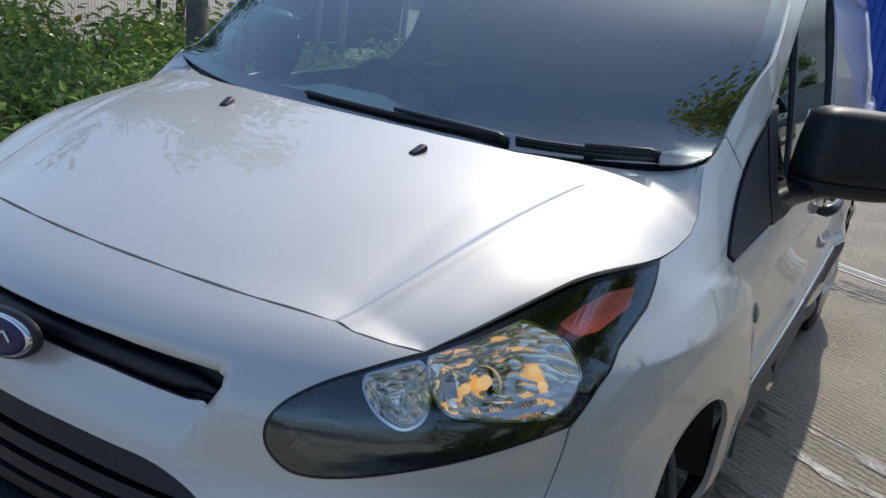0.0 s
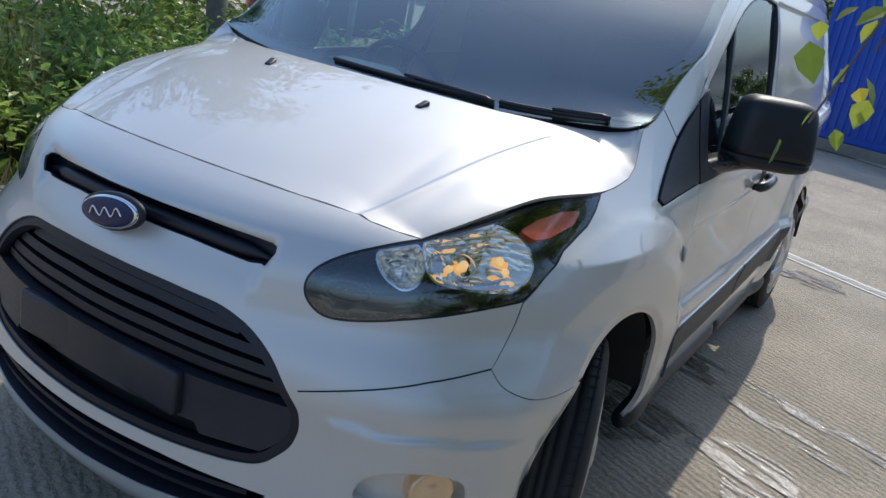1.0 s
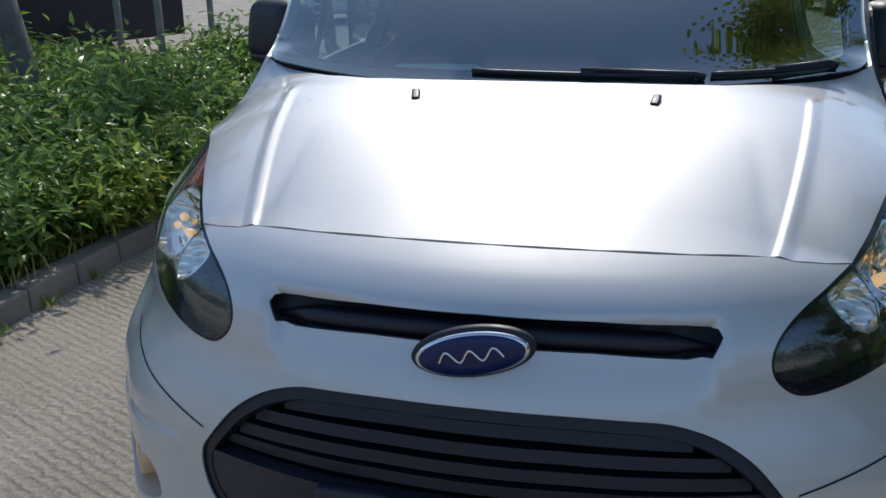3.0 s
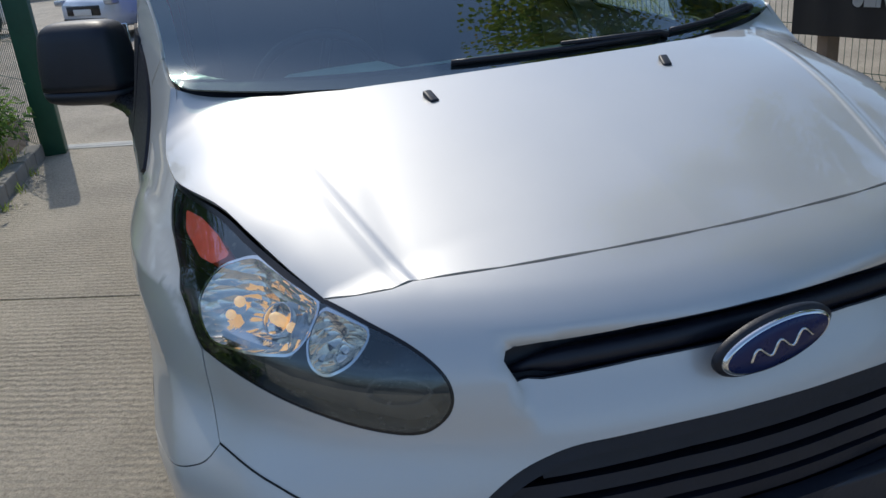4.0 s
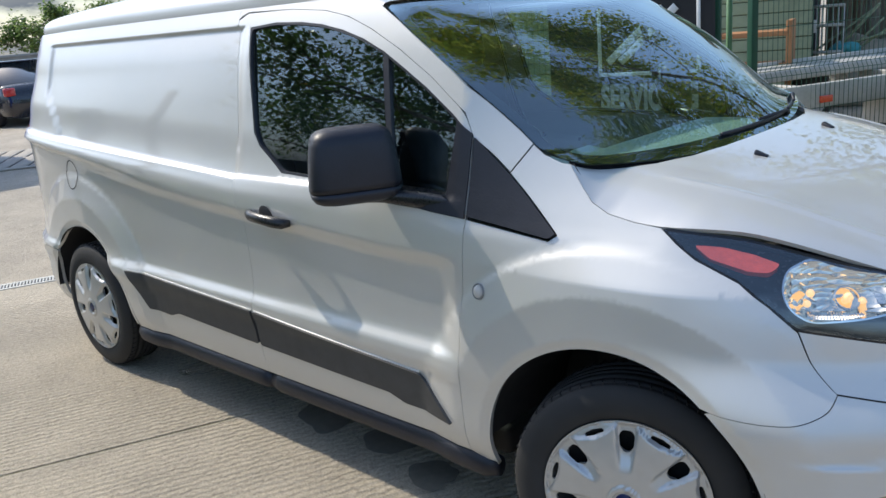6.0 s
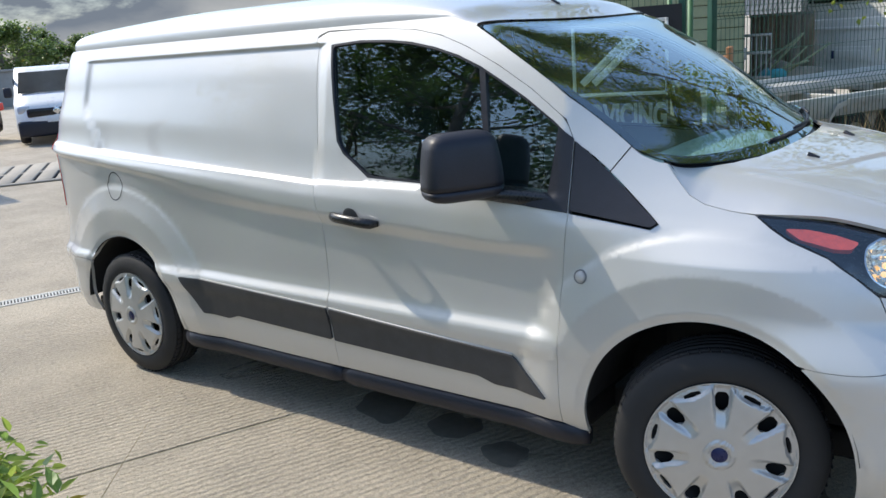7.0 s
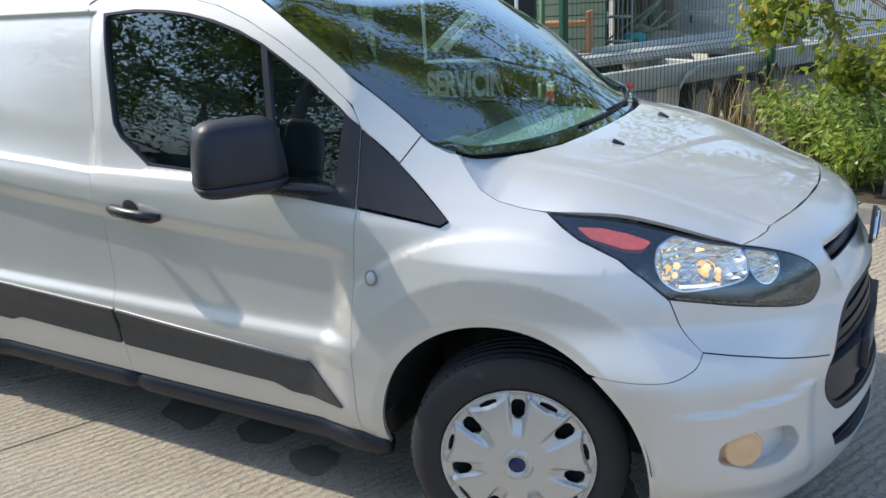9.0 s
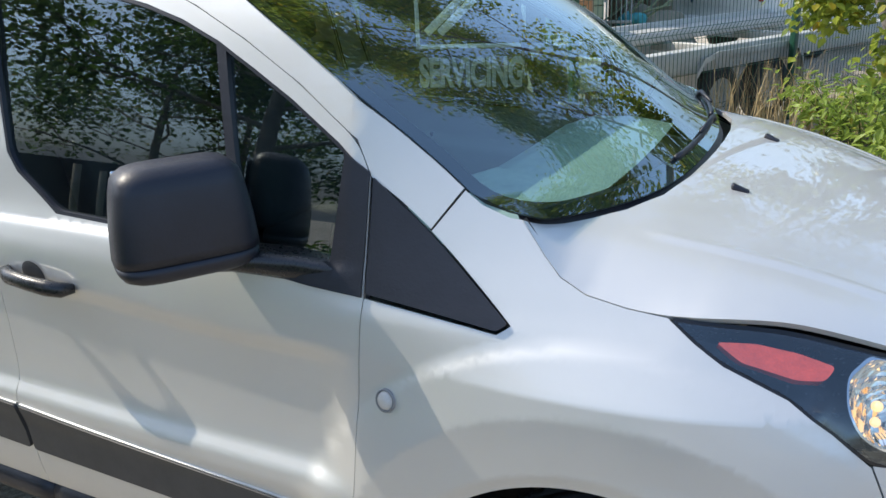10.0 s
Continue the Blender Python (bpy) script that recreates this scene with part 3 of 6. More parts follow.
shut_line = sorted((tuple(skin(k, z).tolist()) for k, z in SHUT), key=lambda p: p[1])
meet = [(y, z - float(bonnet(x, y)[2])) for x, y, z in shut_line]
FRONT_X, MEET = Soft([(y, x) for x, y, z in shut_line]), Soft(meet)
front_xy = [tuple(skin(k, z).tolist())[:2] for k, z in SHUT]
bon_half = [(p[0], p[1]) for p in front_xy] + [(x, y) for x, y, _ in EDGE[::-1][1:]] + [(-.112, .66), (-.045, .55), (.000, .43), (.022, .27), (.030, .12), (.032, 0)]
bon = bon_half + [(x, -y) for x, y in bon_half[::-1] if y > 1e-6]
patch("bonnet", bonnet_v, [(x, y * .476 / crease(x)) for x, y in bon], PAINT, van, step=(.028, .009), lip=.012)

# windscreen
SE = [side(x, z) for x, z in [(-.178, 1.212)] + SCREEN_EDGE[1:]]
SB = np.concatenate([[0], np.cumsum([math.dist(a, b) for a, b in zip(SE, SE[1:])])])
SB = SB / SB[-1]
SCREEN_X, SCREEN_Y, SCREEN_Z = (Spline([(t, float(e[i])) for t, e in zip(SB, SE)]) for i in range(3))


ROOF_Z = Soft([(-4.0, 1.775), (-3.5, 1.822), (-2.6, 1.852), (-1.6, 1.845), (-1.22, 1.808), (-1.0, 1.748), (-.90, 1.694), (-.84, 1.662)])
ROOF_Y = Soft([(x, float(side(x, 1.70)[1])) for x in (-3.70, -3.5, -3.2, -2.8, -2.2, -1.6, -1.2, -.9, -.8)])


def gutter_z(x):
    return 1.70 - .10 * smooth(-3.6, -3.92, x) - .038 * smooth(-1.02, -.885, x) - .004


def roof_height(x, y):
    u = np.arcsin(np.clip(np.abs(y) / ROOF_Y(x), 0, 1) ** (1 / .86))
    return gutter_z(x) + (ROOF_Z(x) - gutter_z(x)) * np.maximum(0.0, np.cos(u)) ** .62


def screen(a, b):
    a, b = np.broadcast_arrays(np.asarray(a, float), np.asarray(b, float))
    s = np.abs(a)
    t = np.clip(b, 0, 1)
    xe, ye, ze = SCREEN_X(t), SCREEN_Y(t) - .006, SCREEN_Z(t)
    xc, zc = -.015 - .83 * t + .10 * t * (1 - t), 1.172 + .497 * t + .13 * t * (1 - t)
    low = np.minimum(b, 0)
    x, z = xc + (xe - xc) * s ** 2.5, zc + (ze - zc) * s ** 2.6
    z = z + (roof_height(x, a * ye) - .006 - z) * smooth(.86, 1.0, t)
    return np.stack([x - .9 * low, a * ye, z + .5 * low], -1)


whole = rounded([(-1, -.02), (1, -.02), (1, 1), (-1, 1)], .05, 6)
patch("windscreen", screen, whole, SCREEN_GLASS, van, gap=0, lip=0, step=(.08, .08))
band = rounded([(-1.0, -.02), (1.0, -.02), (1.0, 1.0), (-1.0, 1.0)], .05, 6)
hole = rounded([(-.955, .035), (.955, .035), (.950, .965), (-.950, .965)], .15, 8)
patch("windscreen_border", screen, band, GLOSS_BLACK, van, holes=[hole], gap=0, lip=0, inset=.004, step=(.08, .05))

# roof
def roof(x, t):
    """t runs from the left gutter over to the right one."""
    x, t = np.broadcast_arrays(np.asarray(x, float), np.asarray(t, float))
    s = np.clip(np.abs(t), 0, 1)
    ye = ROOF_Y(np.maximum(x, -3.70)) * (1 - .35 * smooth(-3.6, -3.92, x))
    ze = gutter_z(x)
    ang = s * math.pi / 2
    return np.stack([x, np.sign(t) * ye * np.sin(ang) ** .86, ze + (ROOF_Z(x) - ze) * np.maximum(0.0, np.cos(ang)) ** .62], -1)


front = [(-.851 - .040 * s ** 2.5, math.asin(s ** (1 / .86)) * 2 / math.pi) for s in (1, .985, .95, .9, .8, .65, .5, .3, .15, 0)]
roof_line = front + [(x, -t) for x, t in front[-2::-1]] + [(-3.86, -1), (-3.88, 0), (-3.86, 1)]
patch("roof", roof, roof_line, PAINT, van, step=(.04, .025), gap=0, lip=0)
# tail
for f in (1, -1):
    patch("rear_door", body, [(f * s, z) for s, z in kz((15.02, .62), (15.0, 1.2), (14.97, 1.6), (15.4, 1.66), (16.99, 1.69), (16.99, .62))], PAINT, van, step=(.06, .05), lip=0, flip=False)
    patch("rear_bumper", body, [(f * s, z) for s, z in kz((15.02, .27), (15.0, .6), (16.99, .6), (16.99, .27))], PAINT, van, step=(.06, .05), lip=0)


# ---- lamps, grille and small parts of the van ----
BULB = Mat("warm_bulb", (1, .8, .5), .4)
BULB.set("Emission Color", (1, .55, .17, 1)), BULB.set("Emission Strength", .5)
FOG_BULB = Mat("fog_bulb", (.40, .36, .30), .12, .6)
FOG_BULB.set("Emission Color", (1, .62, .24, 1)), FOG_BULB.set("Emission Strength", .06)
AMBER = simple("amber_lens", (.72, .085, .045), .18, 0, .2, 300, .5, Coat_Weight=1.0)
RED_LENS = simple("red_lens", (.5, .01, .015), .15, 0, .1, 200, .3, Coat_Weight=1.0)
LAMP_LEDGE = simple("lamp_ledge", (.05, .046, .042), .22, .5, .15, 40)
LAMP_LINING = simple("lamp_lining", (.035, .036, .04), .25, .3, .1, 60)
# reflector metal tinted warm: part of the bulbs' glow is in its colour
FACETED = Mat("glow_tinted_reflector", (.92, .85, .73), .10, 1.0)
facet = FACETED.n.new("ShaderNodeTexVoronoi")
facet.inputs["Scale"].default_value = 1
FACETED.l.new(FACETED.coords((26, 26, 60)), facet.inputs["Vector"])
FACETED.bump(facet.outputs[0], .55, .012)
REFLECTOR = FACETED.m


def lens_outline(grow=0.0):
    o = kz(*HL_LOW) + xz(*HL_REAR[::-1][1:]) + kz(*HL_TOP[::-1][1:])
    o = rounded(o, .02, 3)
    return shrink(resample(o, .012), -grow)


def ellipsoid(bm, c, r, ax, depth=1.0, rings=10, segs=28, front=True):
    """An open bowl or dome: c its centre, r its two half sizes, ax the matrix of its axes (third one points out)."""
    rows = []
    for i in range(rings + 1):
        a = math.pi / 2 * i / rings
        row = [bm.verts.new(Vector(c) + ax @ Vector((r[0] * math.sin(a) * math.cos(t), r[1] * math.sin(a) * math.sin(t), depth * math.cos(a)))) for t in (2 * math.pi * j / segs for j in range(segs))]
        rows.append(row)
    for a, b in zip(rows, rows[1:]):
        for j in range(segs):
            bm.faces.new((a[j], a[(j + 1) % segs], b[(j + 1) % segs], b[j]))
    bmesh.ops.remove_doubles(bm, verts=bm.verts, dist=1e-5)
    return bm


def lamp_bowl(fn, line, deep, sunk, flip, rings=9):
    """A dish behind a lens: its rim follows the line, its bottom lies deep behind."""
    rim = np.array(resample(line, .008))
    c = rim.mean(0)
    n = Vector(normals_of(fn, np.array(c[0]), np.array(c[1]), flip))
    bm = bmesh.new()
    rows = []
    for i in range(rings + 1):
        f = 1 - i / rings * .97
        rows.append([bm.verts.new(Vector(fn(c[0] + (u - c[0]) * f, c[1] + (v - c[1]) * f)) - n * (sunk + deep * (1 - f * f))) for u, v in rim])
    m = len(rim)
    for a, b in zip(rows, rows[1:]):
        for j in range(m):
            bm.faces.new((a[j], a[(j + 1) % m], b[(j + 1) % m], b[j]))
    bm.faces.new(rows[-1])
    return bm


def frame_at(fn, s, z, flip):
    """The place on a surface and its axes: along, up, out."""
    p, n = Vector(fn(s, z)), Vector(normals_of(fn, np.array(s), np.array(z), flip))
    along = n.cross(Vector((0, 0, 1))).normalized()
    up = along.cross(n).normalized() * -1
    return p, Matrix((along, up, n)).transposed()


for fn, flip in ((left, False), (right, True)):
    lamp = new("headlight")
    lamp.parent = van
    tagged(lamp, "clear headlight with warm lit bulb and black bezel")
    patch("lens", fn, lens_outline(), LENS_GLASS, lamp, gap=.004, lip=0, inset=.0, flip=flip, step=(.04, .03))
    ribbon("lens_rim", fn, lens_outline(-.001), .007, GLOSS_BLACK, lamp, inset=.001, thick=.02, flip=flip, closed=True, step=.015)
    patch("lamp_housing", fn, lens_outline(.004), LAMP_LINING, lamp, gap=0, lip=0, inset=.085, flip=flip, step=(.03, .03))
    ribbon("housing_wall", fn, lens_outline(-.003), .003, LAMP_LINING, lamp, inset=.004, thick=.085, flip=flip, closed=True, step=.015)
    # the black lower bezel, its ledge catching the lamp's light
    bez = kz((3.25, .814), (3.5, .800), (4.42, .820), (5.62, .853), (6.0, .866), (5.95, .879), (5.0, .876), (4.55, .862), (3.9, .852), (3.4, .848))
    patch("lower_bezel", fn, bez, LAMP_LEDGE, lamp, gap=.002, lip=.05, inset=.030, flip=flip, step=(.03, .01))
    main = rounded(kz((4.68, .957), (4.72, .918), (4.86, .894), (5.3, .884), (5.93, .878), (6.15, .905), (6.24, .945), (6.20, .980), (5.90, .998), (5.36, .980)), .03)
    low = rounded(kz((3.90, .934), (4.10, .893), (4.40, .872), (4.60, .884), (4.70, .915), (4.66, .954), (4.30, .947)), .03)
    small = rounded(kz((3.28, .856), (3.42, .834), (3.75, .830), (3.98, .842), (3.9, .866), (3.55, .874)), .02)
    for name, line, mat, deep, sunk in (("main_reflector", main, REFLECTOR, .060, .006), ("main_beam", low, REFLECTOR, .050, .008), ("side_light", small, LAMP_LINING, .030, .022)):
        part(name, lamp_bowl(fn, line, deep, sunk, flip), mat, lamp)
        ribbon("reflector_edge", fn, shrink(resample(line, .01), -.002), .004, CHROME if mat is REFLECTOR else LAMP_LINING, lamp, inset=sunk - .003, flip=flip, closed=True, step=.012)
    # fluted strip at the foot of the reflector, and the fluted neck between the two bowls
    for a, b, z0, z1, n in ((4.95, 5.95, .884, .903, 26), (4.70, 5.02, .915, .960, 11)):
        bm = bmesh.new()
        rows = []
        for q in range(2 * n + 1):
            k = a + (b - a) * q / (2 * n)
            rows.append([bm.verts.new(Vector(fn(float(s_of(k)), z)) - Vector(normals_of(fn, np.array(float(s_of(k))), np.array(z), flip)) * (d + .003 * (q % 2))) for z, d in ((z0, .020), ((z0 + z1) / 2, .026), (z1, .040))])
        for p, q in zip(rows, rows[1:]):
            for h in (0, 1):
                bm.faces.new((p[h], p[h + 1], q[h + 1], q[h]))
        part("fluted_strip", bm, CHROME, lamp, smooth=False)
    for k, z, d, r in ((5.88, .950, .034, .010), (5.93, .921, .034, .009), (5.15, .930, .045, .009)):
        p, ax = frame_at(fn, float(s_of(k)), z, flip)
        bm = bmesh.new()
        bmesh.ops.create_icosphere(bm, subdivisions=2, radius=r, matrix=Matrix.Translation(p - ax.col[2] * d))
        part("bulb", bm, BULB.m, lamp)
    p, ax = frame_at(fn, float(s_of(5.36)), .940, flip)
    part("bulb", tube(bmesh.new(), [p - ax.col[2] * d for d in (.064, .052, .036, .026)], [.008, .011, .010, .004], 12), BULB.m, lamp)
    part("bulb_shroud", spun(bmesh.new(), [(.030, -.034), (.031, -.026), (.029, -.018), (.027, -.018), (.028, -.028)], 22, Matrix.Translation(p - ax.col[2] * .024) @ ax.to_4x4() @ pose(0, 0, 0, 90)), CHROME, lamp)
    ind = [(.184, 1.034), (.228, 1.006), (.315, .983), (.358, .981), (.372, .996), (.314, 1.015), (.243, 1.031)]
    patch("indicator", fn, rounded(xz(*ind), .010), AMBER, lamp, gap=0, lip=.02, inset=.012, flip=flip, step=(.02, .02), label="amber indicator lens")
    # fog lamp pocket
    sgn = -1 if flip else 1
    pocket = FOG[0]
    patch("fog_pocket", fn, shrink(resample(pocket, .02), -.004), PAINT, van, gap=0, lip=0, inset=.045, flip=flip, step=(.03, .02))
    ribbon("fog_pocket_wall", fn, resample(pocket, .02), .004, PAINT, van, inset=.002, thick=.045, flip=flip, closed=True)
    p, ax = frame_at(fn, float(s_of(5.42)), .455, flip)
    bm = spun(bmesh.new(), [(.0, .006), (.025, .004), (.044, -.002), (.048, .002), (.053, -.004), (.053, -.04)], 28, Matrix.Translation(p - ax.col[2] * .012) @ ax.to_4x4() @ pose(0, 0, 0, 90))
    fog = part("fog_lamp", bm, FOG_BULB.m, van, "small round fog lamp glowing warm")
    # side repeater, handle, fuel flap
    p, ax = frame_at(fn, float(s_of(k_of(-.412, .850))), .850, flip)
    rep = part("side_repeater", spun(bmesh.new(), [(.0, .010), (.012, .009), (.018, .005), (.020, .0)], 24, Matrix.Translation(p) @ ax.to_4x4() @ pose(0, 0, 0, 90)), simple("repeater_lens", (.55, .52, .48), .2, 0, .1, 300, .4), van, "small round side repeater lens")
    part("repeater_rim", spun(bmesh.new(), [(.020, .0), (.021, .005), (.0235, .004), (.0245, -.001)], 24, Matrix.Translation(p) @ ax.to_4x4() @ pose(0, 0, 0, 90)), simple("repeater_bezel", (.22, .22, .22), .4), rep)
    hand = [Vector(side(x, z)) for x, z in ((-1.500, .975), (-1.485, .976), (-1.45, .976), (-1.38, .972), (-1.32, .967), (-1.285, .963), (-1.268, .961))]
    outw = (0.0, .020, .036, .040, .036, .024, .0)
    bm = tube(bmesh.new(), [(p.x, sgn * (p.y + o), p.z) for p, o in zip(hand, outw)], [.012, .016, .017, .017, .018, .017, .010], 12)
    for q in bm.verts:
        q.co.z = .969 + (q.co.z - .969) * 1.15
    part("door_handle", bm, SATIN_BLACK, van, "black pull handle")
    p, ax = frame_at(fn, float(s_of(k_of(-1.405, .978))), .978, flip)
    part("handle_cup", ellipsoid(bmesh.new(), p + ax.col[2] * .001, (.040, .036), ax, .002, 4), GREY_PLASTIC, van)
    # mirror: housing, foot, glass
    mir = new("door_mirror")
    mir.parent = van
    tagged(mir, "large black plastic door mirror on a low arm")
    lean_in = Matrix.Translation((-.795, sgn * 1.0, 0)) @ pose(0, 0, 0, 0, 0, sgn * 33)

    def shell(levels):
        """A closed housing lofted through (z, half length, half depth, shift) levels."""
        bm = bmesh.new()
        rows = []
        for z, w, dpt, off in levels:
            row = []
            for j in range(44):
                a = 2 * math.pi * j / 44
                ca, sa = math.cos(a), math.sin(a)
                row.append(bm.verts.new((math.copysign(abs(sa) ** (.62 if sa > 0 else .40), sa) * dpt + off, sgn * math.copysign(abs(ca) ** .46, ca) * w, z)))
            rows.append(row)
        for a, b2 in zip(rows, rows[1:]):
            for j in range(44):
                bm.faces.new((a[j], a[(j + 1) % 44], b2[(j + 1) % 44], b2[j]))
        bm.faces.new(rows[0]), bm.faces.new(rows[-1])
        bmesh.ops.transform(bm, matrix=lean_in, verts=bm.verts)
        bmesh.ops.recalc_face_normals(bm, faces=bm.faces)
        return bm

    part("housing", shell([(1.142, .139, .070, 0), (1.16, .138, .071, 0), (1.20, .135, .071, -.001), (1.24, .130, .069, -.003), (1.275, .124, .066, -.005), (1.298, .118, .062, -.007), (1.309, .109, .055, -.009), (1.318, .096, .045, -.010), (1.323, .078, .032, -.011), (1.325, .045, .014, -.011)]), BLACK_PLASTIC, mir)
    part("lower_cover", shell([(1.098, .085, .030, .005), (1.104, .112, .050, .003), (1.112, .128, .063, .001), (1.124, .136, .069, 0), (1.139, .138, .070, 0)]), BLACK_PLASTIC, mir)
    # the arm: flat on top, sweeping in to the foot on the door
    bm = bmesh.new()
    rows = []
    for x, y, w, lo, hi in ((-.79, .965, .050, 1.094, 1.130), (-.735, .925, .042, 1.088, 1.126), (-.68, .900, .034, 1.076, 1.121), (-.61, .882, .028, 1.066, 1.116), (-.54, .870, .025, 1.056, 1.108), (-.472, .862, .023, 1.046, 1.098)):
        rows.append([bm.verts.new((x, sgn * (y + dy), z)) for dy, z in ((-w, lo + .010), (-w, hi + .004), (w * .65, hi), (w * .95, hi - .006), (w, hi - .016), (w * .96, lo + .012), (w * .6, lo), (-w * .5, lo))])
    for a, b2 in zip(rows, rows[1:]):
        for j in range(8):
            bm.faces.new((a[j], a[(j + 1) % 8], b2[(j + 1) % 8], b2[j]))
    bm.faces.new(rows[0]), bm.faces.new(rows[-1])
    bmesh.ops.recalc_face_normals(bm, faces=bm.faces)
    part("arm", bm, SATIN_BLACK, mir)
    bm = box(bmesh.new(), (-.076, -.108, 1.155), (-.070, .108, 1.305), .004)
    bmesh.ops.transform(bm, matrix=lean_in, verts=bm.verts)
    part("mirror_glass", bm, CHROME, mir)
    # washer jet
    bm = box(bmesh.new(), (-.022, -.010, 0), (.018, .010, .014), .005)
    for q in bm.verts:
        q.co.z *= 1 if q.co.x < 0 else .5
    part("washer_jet", bm, BLACK_PLASTIC, van).matrix_basis = Matrix.Translation(Vector(bonnet(.133, sgn * .272)) - Vector((0, 0, .002))) @ pose(0, 0, 0, 0, 13, sgn * -12)
    # tail lamp
    patch("tail_lamp", fn, kz((14.55, .85), (14.62, 1.25), (15.0, 1.27), (15.0, .83)), RED_LENS, van, gap=0, lip=.02, inset=-.006, flip=flip)

ring = [(-3.075 + .066 * math.cos(a) - (.016 * max(0, math.cos(6 * (a - math.pi))) if abs(a - math.pi) < .26 else 0), 1.012 + .070 * math.sin(a)) for a in (2 * math.pi * i / 60 for i in range(60))]
ribbon("fuel_flap", right, xz(*ring), .005, SHELL_DARK, van, inset=-.0012, flip=True, closed=True, step=.01, label="round fuel flap in the rear wing")

# upper slot: trough and badge
patch("slot_trough", body, shrink(resample(SLOT, .03), -.006), BLACK_PLASTIC, van, gap=0, lip=0, inset=.040, step=(.05, .02))
ribbon("slot_wall", body, resample(SLOT, .03), .003, BLACK_PLASTIC, van, inset=.003, thick=.04, closed=True)
bar_line = kz((2.46, .876), (1.8, .884), (1.2, .889), (.6, .892), (0, .893))
bar_line += [(-u, v) for u, v in bar_line[-2::-1]]
bar_line = resample(bar_line, .03, False)
bm = tube(bmesh.new(), [body(u, v) - normals_of(body, np.array(u), np.array(v), False) * .022 for u, v in bar_line], [.005 + .014 * min(1, (bar_line[0][0] - abs(u)) / .06) for u, v in bar_line], 14)
part("slot_bar", bm, BLACK_PLASTIC, van)
badge = new("badge")
badge.parent = van
tagged(badge, "blue oval badge with a chrome rim")
lean = Matrix.Translation((.862, 0, .880)) @ pose(0, 0, 0, 0, -12, 90) @ pose(0, 0, 0, 90)
for name, r, dep, mat in (("badge_back", (.101, .043), (.0, .012), BLACK_PLASTIC), ("badge_rim", (.092, .037), (.010, .020), CHROME), ("badge_field", (.087, .0335), (.018, .0225), BADGE_BLUE)):
    bm = bmesh.new()
    rows = [[bm.verts.new((f * r[0] * math.cos(a), f * r[1] * math.sin(a), d)) for a in (2 * math.pi * i / 64 for i in range(64))] for f, d in ((1.0, dep[0]), (1.0, dep[1] - .003), (.95, dep[1]), (.5, dep[1] + .002))]
    for a, b2 in zip(rows, rows[1:]):
        for j in range(64):
            bm.faces.new((a[j], a[(j + 1) % 64], b2[(j + 1) % 64], b2[j]))
    bm.faces.new(rows[-1])
    bmesh.ops.transform(bm, matrix=lean, verts=bm.verts)
    part(name, bm, mat, badge)
swirl = [(-.052, -.006), (-.036, .010), (-.018, -.008), (0, .010), (.018, -.008), (.036, .010), (.052, -.006)]
sx, sy = (Spline([(i, q[j]) for i, q in enumerate(swirl)]) for j in (0, 1))
bm = tube(bmesh.new(), [lean @ Vector((float(sx(t)), float(sy(t)), .0255)) for t in np.linspace(0, len(swirl) - 1, 90)], .0024, 6)
part("badge_stroke", bm, CHROME, badge)

# main grille: frame, slats, the blank plate and the floor behind
patch("grille_back", body, shrink(resample(GRILLE, .03), -.01), SHELL_DARK, van, gap=0, lip=0, inset=.075, step=(.06, .04))
ribbon("grille_wall", body, resample(GRILLE, .025), .004, BLACK_PLASTIC, van, inset=.003, thick=.07, closed=True)
ribbon("grille_frame", body, shrink(resample(GRILLE, .025), .010), .024, BLACK_PLASTIC, van, inset=.006, thick=.02, closed=True, label="black grille surround")
for zc, kk in ((.742, 2.30), (.706, 2.72), (.670, 2.95), (.634, 3.15)):
    half = kz((kk, zc - .012), (kk * .66, zc - .004), (kk * .33, zc + .002))
    ribbon("grille_slat", body, half + kz((0, zc + .003)) + [(-s, z) for s, z in half[::-1]], .026, BLACK_PLASTIC, van, inset=.030, thick=.030)
plate_half = kz((0, .612), (2.2, .604), (3.30, .600), (3.36, .560), (3.28, .520), (2.95, .482), (2.05, .478), (1.95, .500), (0, .505))
patch("grille_blank", body, plate_half + [(-s, z) for s, z in plate_half[::-1] if s > 1e-6], NAVY_PLASTIC, van, gap=.001, lip=.03, inset=.008, step=(.04, .02), label="smooth dark blanking panel across the grille")
part("plate_ledge", box(bmesh.new(), (.872, -.27, .505), (.900, .27, .608), .008), NAVY_PLASTIC, van)
patch("intake_back", body, shrink(resample(INTAKE, .03), -.008), SHELL_DARK, van, gap=0, lip=0, inset=.07, step=(.06, .04))
ribbon("intake_wall", body, resample(INTAKE, .025), .004, BLACK_PLASTIC, van, inset=.003, thick=.06, closed=True)
for zc in (.375, .340):
    half = kz((2.85, zc), (1.5, zc - .003))
    ribbon("intake_slat", body, half + kz((0, zc - .004)) + [(-s, z) for s, z in half[::-1]], .014, BLACK_PLASTIC, van, inset=.018, thick=.03)

# wipers and the scuttle under the screen
def on_screen(a, b, out=.012):
    n = Vector(normals_of(screen, np.array(a), np.array(b), False))
    return Vector(screen(a, b)) + n * out


